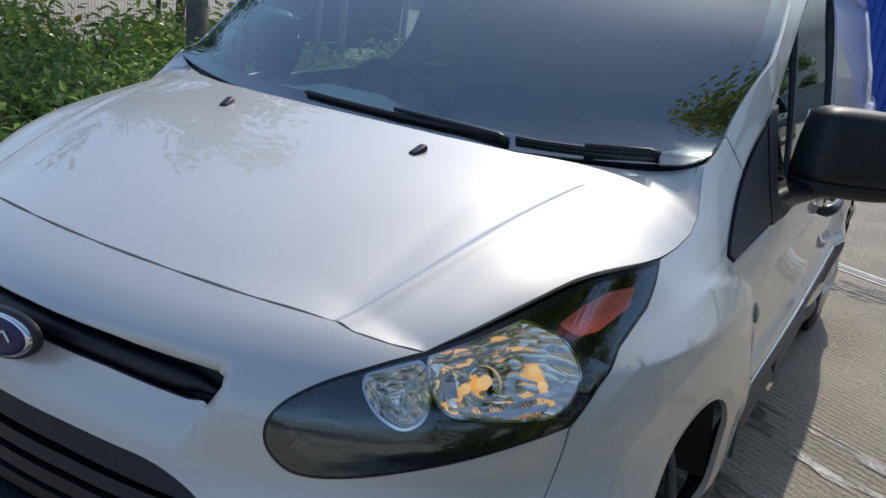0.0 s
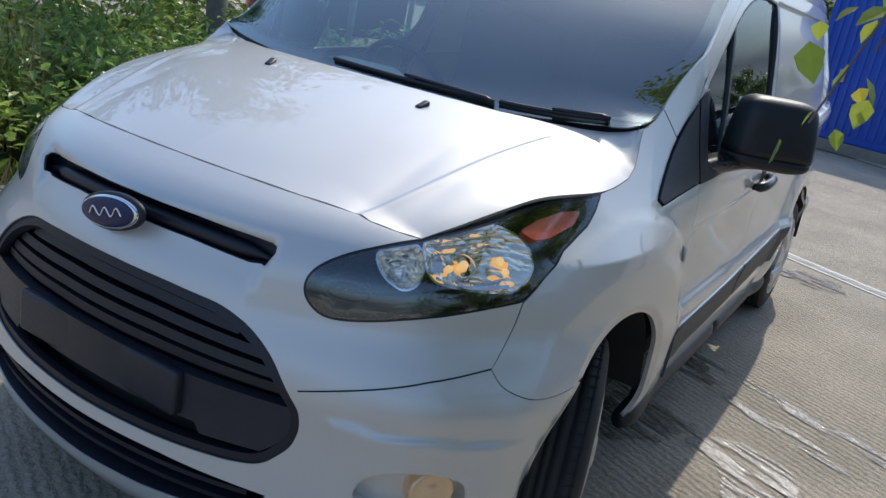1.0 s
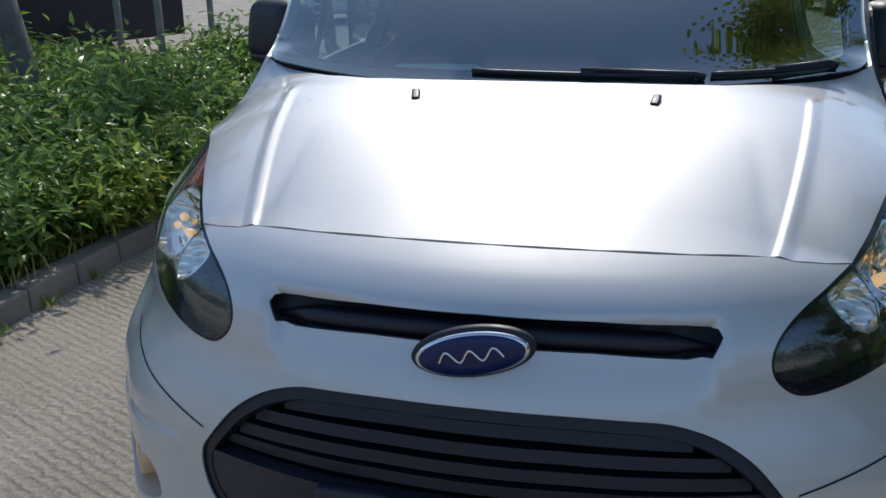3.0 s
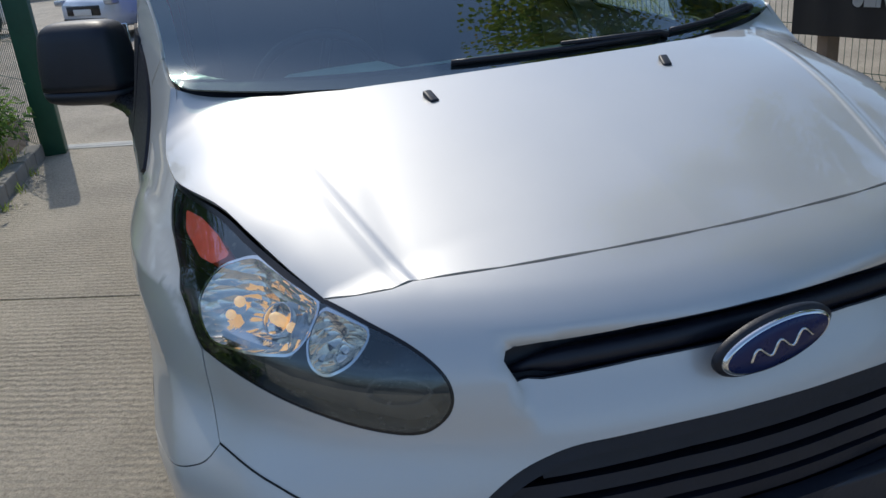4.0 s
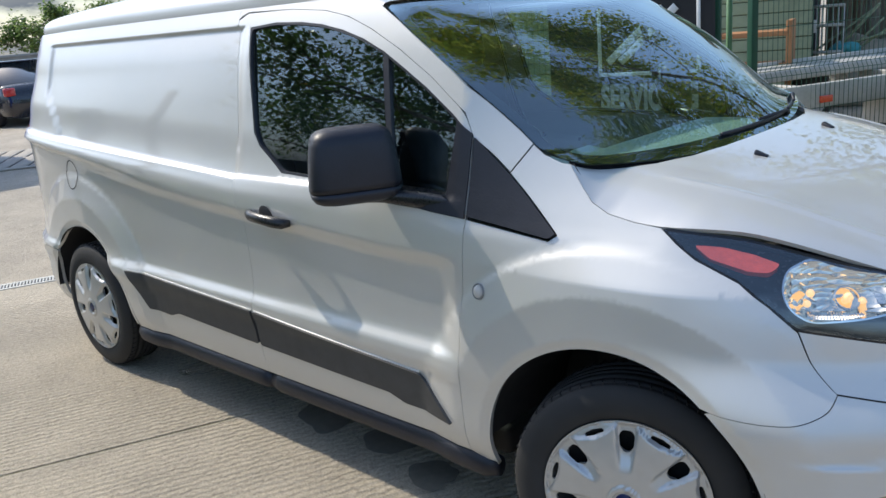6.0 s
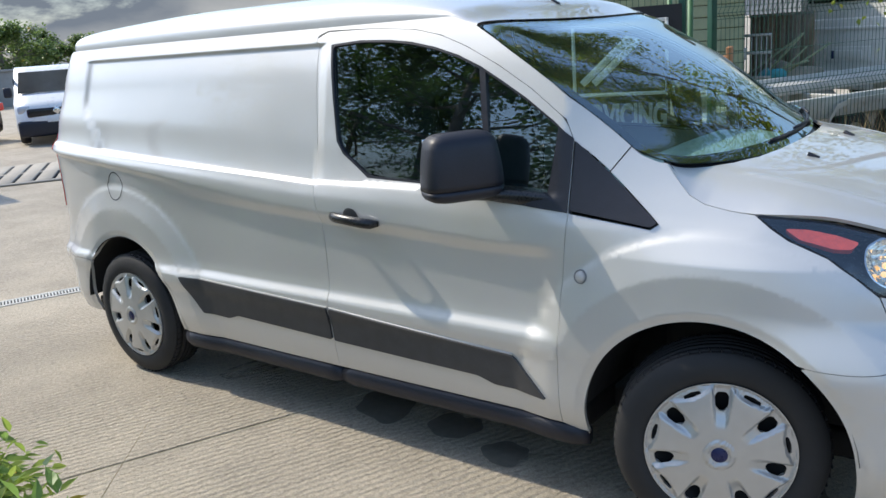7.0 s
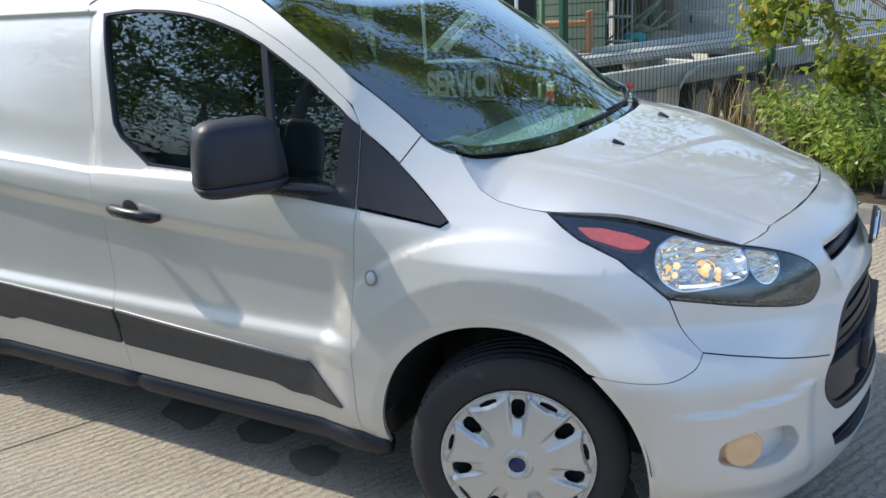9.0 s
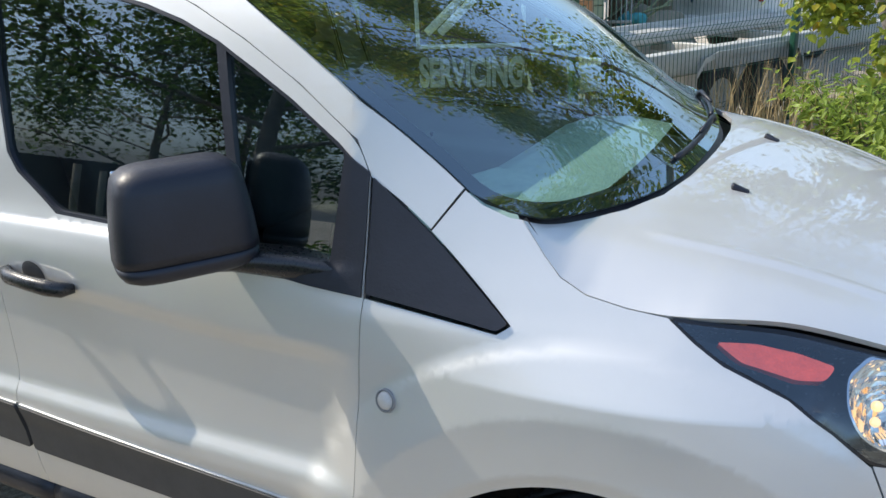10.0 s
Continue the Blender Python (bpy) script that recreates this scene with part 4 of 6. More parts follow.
bm = bmesh.new()
rows = []
for i in range(25):
    a = -1 + i / 12
    q = Vector(screen(a * .985, .03))
    e = Vector((.020 - .19 * abs(a) ** 2.4, a * .755, 0))
    e.z = float(bonnet(e.x, e.y)[2]) - .028
    rows.append([bm.verts.new(e), bm.verts.new(e.lerp(q, .5) - Vector((0, 0, .012))), bm.verts.new(q)])
for a, b2 in zip(rows, rows[1:]):
    for j in (0, 1):
        bm.faces.new((a[j], a[j + 1], b2[j + 1], b2[j]))
part("scuttle", bm, BLACK_PLASTIC, van, "black plastic scuttle below the windscreen")
for a0, a1, b1, a2 in ((.47, -.22, .024, .40), (.52, .90, .004, .80)):
    w = new("wiper")
    w.parent = van
    bl = [on_screen(a0 + (a1 - a0) * t, .014 + (b1 - .014) * t, .007) for t in np.linspace(0, 1, 12)]
    part("blade", tube(bmesh.new(), bl, .0065, 8), BLACK_PLASTIC, w)
    arm = [on_screen(a2 + .10, .004, .004), on_screen(a2 + .07, .012, .012), on_screen((a0 + a1) / 2, b1 + .004, .016)]
    part("wiper_arm", tube(bmesh.new(), arm, [.011, .007, .005], 8), BLACK_PLASTIC, w)
bm = tube(bmesh.new(), [(-.965, 0, 1.722), (-.985, 0, 1.745), (-1.12, 0, 1.87)], [.016, .006, .0035], 8)
part("aerial", bm, BLACK_PLASTIC, van, "short black roof aerial")

# inner shell: floor, liners, bulkhead
bm = box(bmesh.new(), (-3.7, -.72, .20), (-.50, .72, .30), .02)
box(bm, (-.50, -.52, .20), (.62, .52, .30), .02)
part("underbody", bm, SHELL_DARK, van)
for cx, r in ((0, .43), (-3.062, .415)):
    for sgn in (1, -1):
        bm = bmesh.new()
        rows = []
        for i in range(25):
            a = radians(6 + 168 * i / 24)
            rows.append([bm.verts.new((cx + r * math.cos(a), sgn * y, .335 + r * math.sin(a))) for y in (.895, .84, .70, .50)])
        for a, b2 in zip(rows, rows[1:]):
            for j in range(3):
                bm.faces.new((a[j], a[j + 1], b2[j + 1], b2[j]))
        c = bm.verts.new((cx, sgn * .50, .30))
        for a, b2 in zip(rows, rows[1:]):
            bm.faces.new((a[3], b2[3], c))
        part("wheel_arch_liner", bm, SHELL_DARK, van)
part("engine_bay", box(bmesh.new(), (-.30, -.52, .30), (.60, .52, .93), .05), SHELL_DARK, van)
# paler than a dark grey dash: the light on it is put into the colour
DASH = simple("lit_dash_grey", (.42, .49, .46), .6, 0, .2, 60, .3)
SEAT = simple("seat_cloth", (.025, .026, .03), .9, 0, .3, 90, .4)
CARD = simple("cabin_panel", (.05, .05, .05), .8, 0, .15, 30)
part("bulkhead", box(bmesh.new(), (-1.72, -.70, .30), (-1.69, .70, 1.66), .01), CARD, van)
part("headlining", box(bmesh.new(), (-1.70, -.60, 1.71), (-1.12, .60, 1.735), .01), simple("headlining_cloth", (.35, .35, .34), .9), van)
bm = bmesh.new()
rows = []
for x, z in ((-.22, 1.115), (-.35, 1.135), (-.50, 1.130), (-.60, 1.095), (-.64, 1.02), (-.60, .80), (-.55, .62)):
    rows.append([bm.verts.new((x - .05 * abs(t) ** 2 + .04, t * .72, z - .02 * abs(t) ** 3 + (.025 if -.75 < t < -.25 and x < -.4 else 0))) for t in np.linspace(-1, 1, 25)])
for a, b2 in zip(rows, rows[1:]):
    for j in range(24):
        bm.faces.new((a[j], a[j + 1], b2[j + 1], b2[j]))
part("dashboard", bm, DASH, van, "moulded dashboard, its grey paled to look lit")
wheel_m = Matrix.Translation((-.74, -.37, 1.06)) @ pose(0, 0, 0, 0, -62, 0)
bm = tube(bmesh.new(), [wheel_m @ Vector((.185 * math.cos(a), .185 * math.sin(a), 0)) for a in (2 * math.pi * i / 36 for i in range(37))], .015, 8, False)
for a in (-.2, math.pi + .2, -math.pi / 2):
    tube(bm, [wheel_m @ Vector((0, 0, -.02)), wheel_m @ Vector((.18 * math.sin(a + math.pi / 2), .18 * math.cos(a + math.pi / 2), 0))], .014, 6)
part("steering_wheel", bm, BLACK_PLASTIC, van)
for y, w in ((-.37, .24), (.37, .34)):
    seat = new("seat")
    seat.parent = van
    part("cushion", box(bmesh.new(), (-1.52, y - w, .62), (-1.02, y + w, .80), .06, segs=3), SEAT, seat)
    m = Matrix.Translation((-1.50, y, .78)) @ pose(0, 0, 0, 0, -14, 0)
    part("backrest", box(bmesh.new(), (-.06, -w, 0), (.07, w, .60), .05, m, 3), SEAT, seat)
    for hy in ((0,) if w < .3 else (-.16, .16)):
        part("headrest", box(bmesh.new(), (-.05, hy - .12, .62), (.05, hy + .12, .80), .04, m, 3), SEAT, seat)


# ---- wheels ----


CAP_R = .228


def cap_depth(u, v):
    """The relief of the wheel trim: seven broad arms, a channel between each two, a scalloped rim."""
    u, v = np.broadcast_arrays(np.asarray(u, float), np.asarray(v, float))
    r, half = np.hypot(u, v) / CAP_R, math.pi / 7
    a = np.arctan2(v, u)
    da = (a + half) % (2 * half) - half              # from the middle of a channel
    db = half - np.abs(da)                           # from the middle of an arm
    d = .032 - .016 * r * r
    d = d + .006 * smooth(.215, .19, r) - .007 * smooth(.150, .130, r)
    across = np.abs(r * np.sin(da))
    width = .045 + .115 * np.maximum(0, r - .40)
    d = d - .016 * smooth(width + .045, width - .01, across) * smooth(.36, .62, r) * smooth(.985, .93, r)
    edge = .835 + 1.05 * db * db
    d = d - .013 * smooth(edge - .012, edge + .030, r) * smooth(.995, .955, r) * smooth(.40, .30, db)
    d = d - .004 * smooth(.94, .97, r) - .003 * smooth(.975, 1.0, r)
    return np.stack([u, d, v], -1)


def hubcap_mesh():
    half = math.pi / 7
    holes = []
    for i in range(7):
        m = 2 * half * i
        turn = lambda p, ang: (CAP_R * (p[0] * math.cos(ang) - p[1] * math.sin(ang)), CAP_R * (p[0] * math.sin(ang) + p[1] * math.cos(ang)))
        holes.append(rounded([turn(p, m) for p in ((.61, -.035), (.68, -.080), (.82, -.092), (.875, -.055), (.875, .055), (.82, .092), (.68, .080), (.61, .035))], .006, 3))
        holes.append(rounded([turn(p, m + half) for p in ((.865, -.125), (.855, 0), (.865, .125), (.905, .115), (.922, 0), (.905, -.115))], .004, 3))
    rim = [(CAP_R * math.cos(2 * math.pi * i / 120), CAP_R * math.sin(2 * math.pi * i / 120)) for i in range(120)]
    ob = patch("hubcap", cap_depth, rim, HUBCAP, None, holes, (.0065, .0065), 0, .012, 0, True)
    me = ob.data
    bpy.data.objects.remove(ob)
    return me


def tyre_mesh():
    """One turned body: outer wall, five tread ribs with grooves between, inner wall."""
    bm = bmesh.new()
    line = [(.216, .070), (.226, .092), (.234, .100), (.258, .106), (.285, .102), (.306, .094), (.318, .084), (.3235, .075)]
    for lo, hi in ((.046, .074), (.014, .040), (-.009, .009), (-.040, -.014), (-.074, -.046)):
        line += [(.3165, hi), (.327 - abs(hi) * .03, hi - .001), (.327 - abs(lo) * .03, lo + .001), (.3165, lo)]
    line += [(.3235, -.075), (.318, -.084), (.300, -.098), (.25, -.105), (.205, -.09)]
    spun(bm, line, 72)
    me = bpy.data.meshes.new("tyre")
    for f in bm.faces:
        f.smooth = True
    bm.to_mesh(me)
    bm.free()
    me.materials.append(RUBBER)
    return me


def slots_mesh():
    bm = bmesh.new()
    for j in range(64):
        a = 2 * math.pi * j / 64
        for s in (1, -1):
            m = Matrix.Rotation(a, 4, "Y") @ Matrix.Translation((.3245, s * .066, 0)) @ pose(0, 0, 0, s * 12)
            box(bm, (-.004, -.015, -.0016), (.0030, .015, .0016), 0, m)
    me = bpy.data.meshes.new("tread")
    bm.to_mesh(me)
    bm.free()
    me.materials.append(SHELL_DARK)
    return me


CAP, TYRE, SLOTS = hubcap_mesh(), tyre_mesh(), slots_mesh()


def wheel(m):
    w = new("wheel")
    w.parent = van
    w.matrix_basis = m
    for name, me in (("tyre", TYRE), ("tread", SLOTS)):
        o = new(name, me)
        o.parent = w
        if name == "tread":
            o["kind"] = "stuff"
    cap = new("hubcap", CAP)
    cap.parent = w
    cap.location = (0, .093, 0)
    part("steel_rim", spun(bmesh.new(), [(.0, .045), (.10, .048), (.185, .060), (.200, .092), (.206, .094)], 40), SHELL_DARK, w)
    part("cap_badge", spun(bmesh.new(), [(.0, .1255), (.024, .125), (.0285, .121)], 28), BADGE_BLUE, w)


for x, y, turn in ((0, .792, 19), (0, -.792, 19), (-3.062, .792, 0), (-3.062, -.792, 0)):
    wheel(pose(x, y, .327, 0, 11, turn + (180 if y < 0 else 0)))


# ---- yard: ground, slabs, joints, drain ----
def concrete(name, base, ribs):
    q = Mat(name, base, 0.85)
    f, g, h = q.noise(60, 6, .65), q.noise(1.3, 5, .6), q.noise(9, 5, .6)
    lo, hi = tuple(c * .50 for c in base), tuple(c * 1.36 for c in base)
    col = q.mix(.45, q.ramp(f, [(.3, lo), (.7, hi)]), q.ramp(g, [(.35, tuple(c * .78 for c in base)), (.65, hi)]))
    col = q.mix(q.ramp(h, [(.60, 0.0), (.78, .45)]), col, tuple(c * .55 for c in base))
    col = q.mix(q.ramp(q.noise(38, 5, .75), [(.36, .55), (.46, 0.0)]), col, tuple(c * .42 for c in base))
    col = q.mix(q.ramp(q.noise(110, 3, .7), [(.58, 0.0), (.70, .5)]), col, tuple(min(1, c * 1.6) for c in base))
    col = q.mix(q.ramp(q.noise(170, 2, .8), [(.36, .75), (.43, 0.0)]), col, tuple(c * .40 for c in base))
    q.to(col, "Base Color")
    if ribs:
        wv = q.n.new("ShaderNodeTexWave")
        q.l.new(q.coords((1, 1, 1)), wv.inputs[0])
        wv.bands_direction = "X"
        wv.inputs["Scale"].default_value, wv.inputs["Distortion"].default_value, wv.inputs["Detail"].default_value, wv.inputs["Detail Scale"].default_value = 8.2, 4.6, 8.0, 2.8
        drag, worn = q.noise(1.0, 4, .6, (34, 4.5, 1)), q.noise(.9, 4, .6)
        groove = q.mix(q.ramp(worn, [(.34, 0.12), (.60, .75)]), drag, wv.outputs[1])
        q.to(q.mix(q.ramp(groove, [(.10, .45), (.36, 0.0)]), col, tuple(c * .55 for c in base)), "Base Color")
        ribbed = q.bump(groove, .9, .014)
        q.bump(q.mix(.5, f, q.noise(150, 4, .7)), 1.0, .014, ribbed)
    else:
        q.bump(f, .5, .004)
    return q


YARD = concrete("yard_concrete", (.44, .385, .305), True).m
SLAB = concrete("slab_concrete", (.46, .405, .32), True).m
JOINT = simple("joint_dirt", (.33, .30, .17), .95, 0, .4, 40, .6)
TURN = Matrix.Rotation(radians(-24.5), 4, "Z")      # the yard is laid out askew to the van

bm = bmesh.new()
bmesh.ops.create_grid(bm, x_segments=60, y_segments=60, size=700, matrix=Matrix.Translation((0, 0, -.012)))
tagged(part("ground", bm, YARD), "pale weathered concrete yard reaching far off", "ground", kind="structure")

pavement = tagged(part("pavement", box(bmesh.new(), (-4.6, -9, -.012), (3.2, 9, -.006), 0, TURN), JOINT), "ribbed concrete slabs with dirty joints", "paving", kind="structure")


def slab_mesh(w, d):
    bm = box(bmesh.new(), (0.006, 0.006, -.010), (w - .006, d - .006, 0), .004, None, 1)
    me = bpy.data.meshes.new("slab")
    bm.to_mesh(me)
    bm.free()
    me.materials.append(SLAB)
    return me


# slab joints cross the yard at these distances, the drain lies beyond the last
ROWS = [-4.42, -1.40, 1.70, 4.8]
for x0, x1 in zip(ROWS, ROWS[1:]):
    me = slab_mesh(x1 - x0, 17.6)
    for i, y0 in enumerate((-8.6,)):
        s = new("slab", me)
        s.parent = pavement
        s.matrix_basis = TURN @ Matrix.Translation((x0, y0, .0005 * (i % 3)))

GALV = simple("galvanised_steel", (.46, .46, .44), .55, .3, .18, 30, .15)
drain = thing("drain_channel", "galvanised slotted drain channel set in concrete", "drain")
bm = box(bmesh.new(), (-4.57, -7.0, -.02), (-4.43, 4.0, -.004), 0, TURN)
part("channel_bed", bm, SHELL_DARK, drain)
bm = bmesh.new()
for x in (-4.565, -4.435):
    box(bm, (x - .012, -7.0, -.01), (x + .012, 4.0, .005), .002, TURN, 1)
part("channel_edge", bm, GALV, drain)
bm = bmesh.new()
for i in range(500):
    y = -6.99 + i * .022
    box(bm, (-4.555, y, -.008), (-4.445, y + .012, .003), 0, TURN)
part("grating", bm, GALV, drain)

COVER = simple("cover_concrete", (.36, .33, .28), .85, 0, .15, 12, .4)
grate = thing("slotted_grate", "wide slotted concrete grate edged with grass", "grate")
m0 = Matrix.Translation((-13.15, 2.1, 0)) @ pose(0, 0, 0, 0, 0, -34)
part("grate_pit", box(bmesh.new(), (-1.2, -2.25, -.01), (1.2, 2.25, .001), 0, m0), SHELL_DARK, grate)
for i in range(16):
    part("grate_bar", box(bmesh.new(), (-1.17, -2.2 + i * .275, -.01), (1.17, -1.975 + i * .275, .02), .008, m0, 1), COVER, grate)
for x in (-1.2, 0, 1.2):
    part("grate_rail", box(bmesh.new(), (x - .07, -2.25, -.01), (x + .07, 2.25, .016), .008, m0, 1), COVER, grate)

# water and stains on the concrete
WET = Mat("wet_concrete", (.11, .10, .09), .12)
WET.to(WET.ramp(WET.noise(45, 4, .7), [(.40, .03), (.60, .35)]), "Roughness")
WET.to(WET.ramp(WET.noise(30, 5), [(.3, (.10, .09, .075)), (.7, (.26, .235, .19))]), "Base Color")
WET.bump(WET.noise(1.0, 5, .7, (120, 60, 30)), .7, .0025)
dry, film, gaps = WET.n.new("ShaderNodeBsdfTransparent"), WET.n.new("ShaderNodeMixShader"), WET.ramp(WET.noise(1.0, 6, .62, (26, 3.2, 1)), [(.46, 0.0), (.54, .9)])
WET.l.new(gaps, film.inputs[0]), WET.l.new(dry.outputs[0], film.inputs[1]), WET.l.new(WET.b.outputs[0], film.inputs[2])
WET.l.new(film.outputs[0], WET.n["Material Output"].inputs[0])


def blot(rx, ry, seed, ragged=.34):
    """A ragged patch of water, longer along the ribs."""
    rng = random.Random(seed)
    bm = bmesh.new()
    ph = [rng.uniform(0, 6.3) for _ in range(7)]
    mid, vs = bm.verts.new((0, 0, 0)), []
    for i in range(96):
        a = 2 * math.pi * i / 96
        r = 1 + sum(math.sin((k + 2) * a + p) * ragged / (k + 1.5) for k, p in enumerate(ph))
        vs.append(bm.verts.new((rx * r * math.cos(a), ry * r * math.sin(a), 0)))
    for i in range(96):
        bm.faces.new((mid, vs[i], vs[(i + 1) % 96]))
    return bm


for i, (x, y, across, along) in enumerate(((-1.62, 1.45, .06, .60), (-1.44, 1.25, .045, .35), (-.95, 1.25, .20, .22), (-1.76, .72, .10, .30), (-1.0, .80, .18, .20), (-4.05, 1.0, .20, .22), (-2.5, -.52, .14, .20), (-.55, 1.5, .16, .25))):
    w = tagged(part("puddle", blot(across, along, i), WET.m), "thin wet streak drying on the ribbed concrete", "puddle", "wet patches")
    w.matrix_basis = Matrix.Translation((x, y, .0042 + .0005 * i)) @ pose(0, 0, 0, 0, 0, -24.5)

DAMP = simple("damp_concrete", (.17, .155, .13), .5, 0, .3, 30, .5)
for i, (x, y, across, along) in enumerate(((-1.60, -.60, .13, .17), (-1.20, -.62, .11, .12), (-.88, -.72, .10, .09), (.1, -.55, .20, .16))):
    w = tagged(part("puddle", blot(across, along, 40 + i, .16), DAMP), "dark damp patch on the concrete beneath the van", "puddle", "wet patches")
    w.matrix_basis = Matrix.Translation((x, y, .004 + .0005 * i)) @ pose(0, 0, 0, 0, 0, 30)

# ---- planting on the far side: kerb, bed, shrubs ----
KERB = simple("kerb_concrete", (.25, .235, .21), .85, 0, .25, 14, .5)
SOIL = simple("soil", (.06, .045, .03), .95, 0, .4, 20, .8)


def kerb_line(name, label, pts):
    k = thing(name, label, "kerb", kind="structure")
    for a, b in zip(pts, pts[1:]):
        a, b = Vector(a), Vector(b)
        d = (b - a)
        n = max(1, round(d.length / .30))
        for i in range(n):
            m = Matrix.Translation((*(a + d * (i / n)), 0)) @ pose(0, 0, 0, 0, 0, math.degrees(math.atan2(d.y, d.x)))
            part("kerbstone", box(bmesh.new(), (.004, -.06, -.05), (d.length / n - .004, .065, .115 + .004 * (i % 2)), .014, m), KERB, k, smooth=False)
    return k


kerb_line("kerb_bed", "worn grey concrete kerbstones edging the shrub bed", [(-5.5, -2.02), (-3.4, -2.18), (-1.5, -2.32), (-.2, -2.36), (.02, -2.46), (.16, -2.70), (.20, -3.1), (.20, -9.0)])
kerb_line("kerb_verge", "grey concrete kerbstones below the birch", [(5.0, 4.2), (2.2, 3.25), (1.0, 3.12), (.40, 3.30), (.15, 3.70), (-.15, 5.0)])


def bed(name, label, poly, h):
    bm = bmesh.new()
    lo, hi = np.array(poly).min(0), np.array(poly).max(0)
    top = [bm.verts.new((x, y, h + .03 * noise.noise((x * 2, y * 2, 0)))) for x, y in poly]
    bm.faces.new(top)
    bmesh.ops.triangulate(bm, faces=bm.faces)
    return tagged(part(name, bm, SOIL), label, "soil", kind="structure")


bed("ground_bed", "dark soil under the shrubs", [(-5.5, -2.08), (-3.4, -2.24), (-1.5, -2.38), (-.2, -2.42), (-.03, -2.5), (.10, -2.72), (.14, -3.1), (.14, -9), (-7, -9), (-7, -2.3)], .09)
bed("ground_verge", "dry soil of the planted verge", [(5, 4.25), (2.2, 3.31), (1.0, 3.18), (.45, 3.35), (.21, 3.72), (-.1, 5.0), (.3, 9), (6, 9)], .09)


def leafy(name, dark, light, yellow=0.0):
    q = Mat(name, dark, .32, 0, Subsurface_Weight=0.0)
    r = q.random("island")
    stops = [(0.0, dark), (.6, light), (1.0 - yellow, light)]
    if yellow:
        stops.append((1.0, (.42, .30, .03)))
    c = q.ramp(r, stops)
    vein = q.noise(90, 3)
    q.to(q.mix(.25, c, q.ramp(vein, [(.3, dark), (.7, light)])), "Base Color")
    # light through the leaf
    tr, mx = q.n.new("ShaderNodeBsdfTranslucent"), q.n.new("ShaderNodeMixShader")
    q.l.new(c, tr.inputs[0])
    mx.inputs[0].default_value = .55
    out = q.n["Material Output"]
    q.l.new(q.b.outputs[0], mx.inputs[1]), q.l.new(tr.outputs[0], mx.inputs[2]), q.l.new(mx.outputs[0], out.inputs[0])
    return q.m


SHRUB_LEAF = leafy("shrub_leaf", (.085, .155, .045), (.25, .39, .10), .03)
LIGHT_LEAF = leafy("light_leaf", (.15, .24, .045), (.38, .49, .10), .08)
BIRCH_LEAF = leafy("birch_leaf", (.12, .19, .03), (.32, .38, .06), .18)
TREE_LEAF = leafy("tree_leaf", (.035, .08, .02), (.10, .18, .035), .02)
# paler copy of the tree leaf: distance haze put into its colour
HAZED_LEAF = leafy("hazed_leaf", (.07, .12, .04), (.17, .25, .07), .02)
BARK = simple("bark", (.17, .15, .13), .9, 0, .4, 12, .9)
STEM = simple("green_stem", (.08, .10, .03), .8, 0, .3, 30)
STRAW = simple("dry_straw", (.42, .32, .17), .9, 0, .3, 25)


def leaf_cloud(points, size, rng, broad=.42, droop=.35, out=None):
    """Pointed, folded leaves at the given places, as plain arrays for one mesh."""
    shape = [(0, 0, 0), (.30, .5, .05), (.62, .40, .03), (1, 0, -.10), (.62, -.40, .03), (.30, -.5, .05), (.45, 0, -.05)]
    faces = [(0, 6, 1), (1, 6, 2), (2, 6, 3), (3, 6, 4), (4, 6, 5), (5, 6, 0)]
    V, F = [], []
    for p, d in points:
        L = size * rng.uniform(.6, 1.25)
        d = Vector(d) + Vector((rng.gauss(0, .5), rng.gauss(0, .5), rng.gauss(0, .35) - droop))
        d.normalize()
        u = d.cross(Vector((rng.gauss(0, .35), rng.gauss(0, .35), 1))).normalized()
        n = u.cross(d)
        base = len(V)
        for a, b, c in shape:
            V.append(Vector(p) + d * (a * L) + u * (b * L * broad) + n * (c * L))
        F += [tuple(base + i for i in f) for f in faces]
    return V, F


def mesh_of(name, V, F, mat, parent=None):
    me = bpy.data.meshes.new(name)
    me.from_pydata(V, [], F)
    me.materials.append(mat)
    ob = new(name, me)
    ob.parent = parent
    return ob


def shrub(cx, cy, r, h, seed, mat, n=520, size=.11):
    rng = random.Random(seed)
    s = thing("shrub", "leafy green shrub growing in the kerbed bed", "shrub", "shrubs in the beds", at=(cx, cy, .08))
    bm = bmesh.new()
    pts = []
    for i in range(12):
        a, l = rng.uniform(0, 6.28), rng.uniform(.5, 1)
        tip = Vector((math.cos(a) * r * l, math.sin(a) * r * l, h * rng.uniform(.55, 1.0)))
        tube(bm, [(0, 0, -.05), tip * .5 + Vector((0, 0, .08)), tip], [.008, .005, .002], 5, False)
        for j in range(n // 12):
            t = rng.uniform(.25, 1.05)
            p = tip * t + Vector((0, 0, .16 * t * (1 - t))) + Vector((rng.gauss(0, r * .22), rng.gauss(0, r * .22), rng.gauss(0, h * .10)))
            p.z = max(p.z, .02)
            pts.append((p, (p.x, p.y, .25)))
    part("stem", bm, STEM, s)
    V, F = leaf_cloud(pts, size, rng)
    mesh_of("foliage", V, F, mat, s)
    return s


rng = random.Random(4)
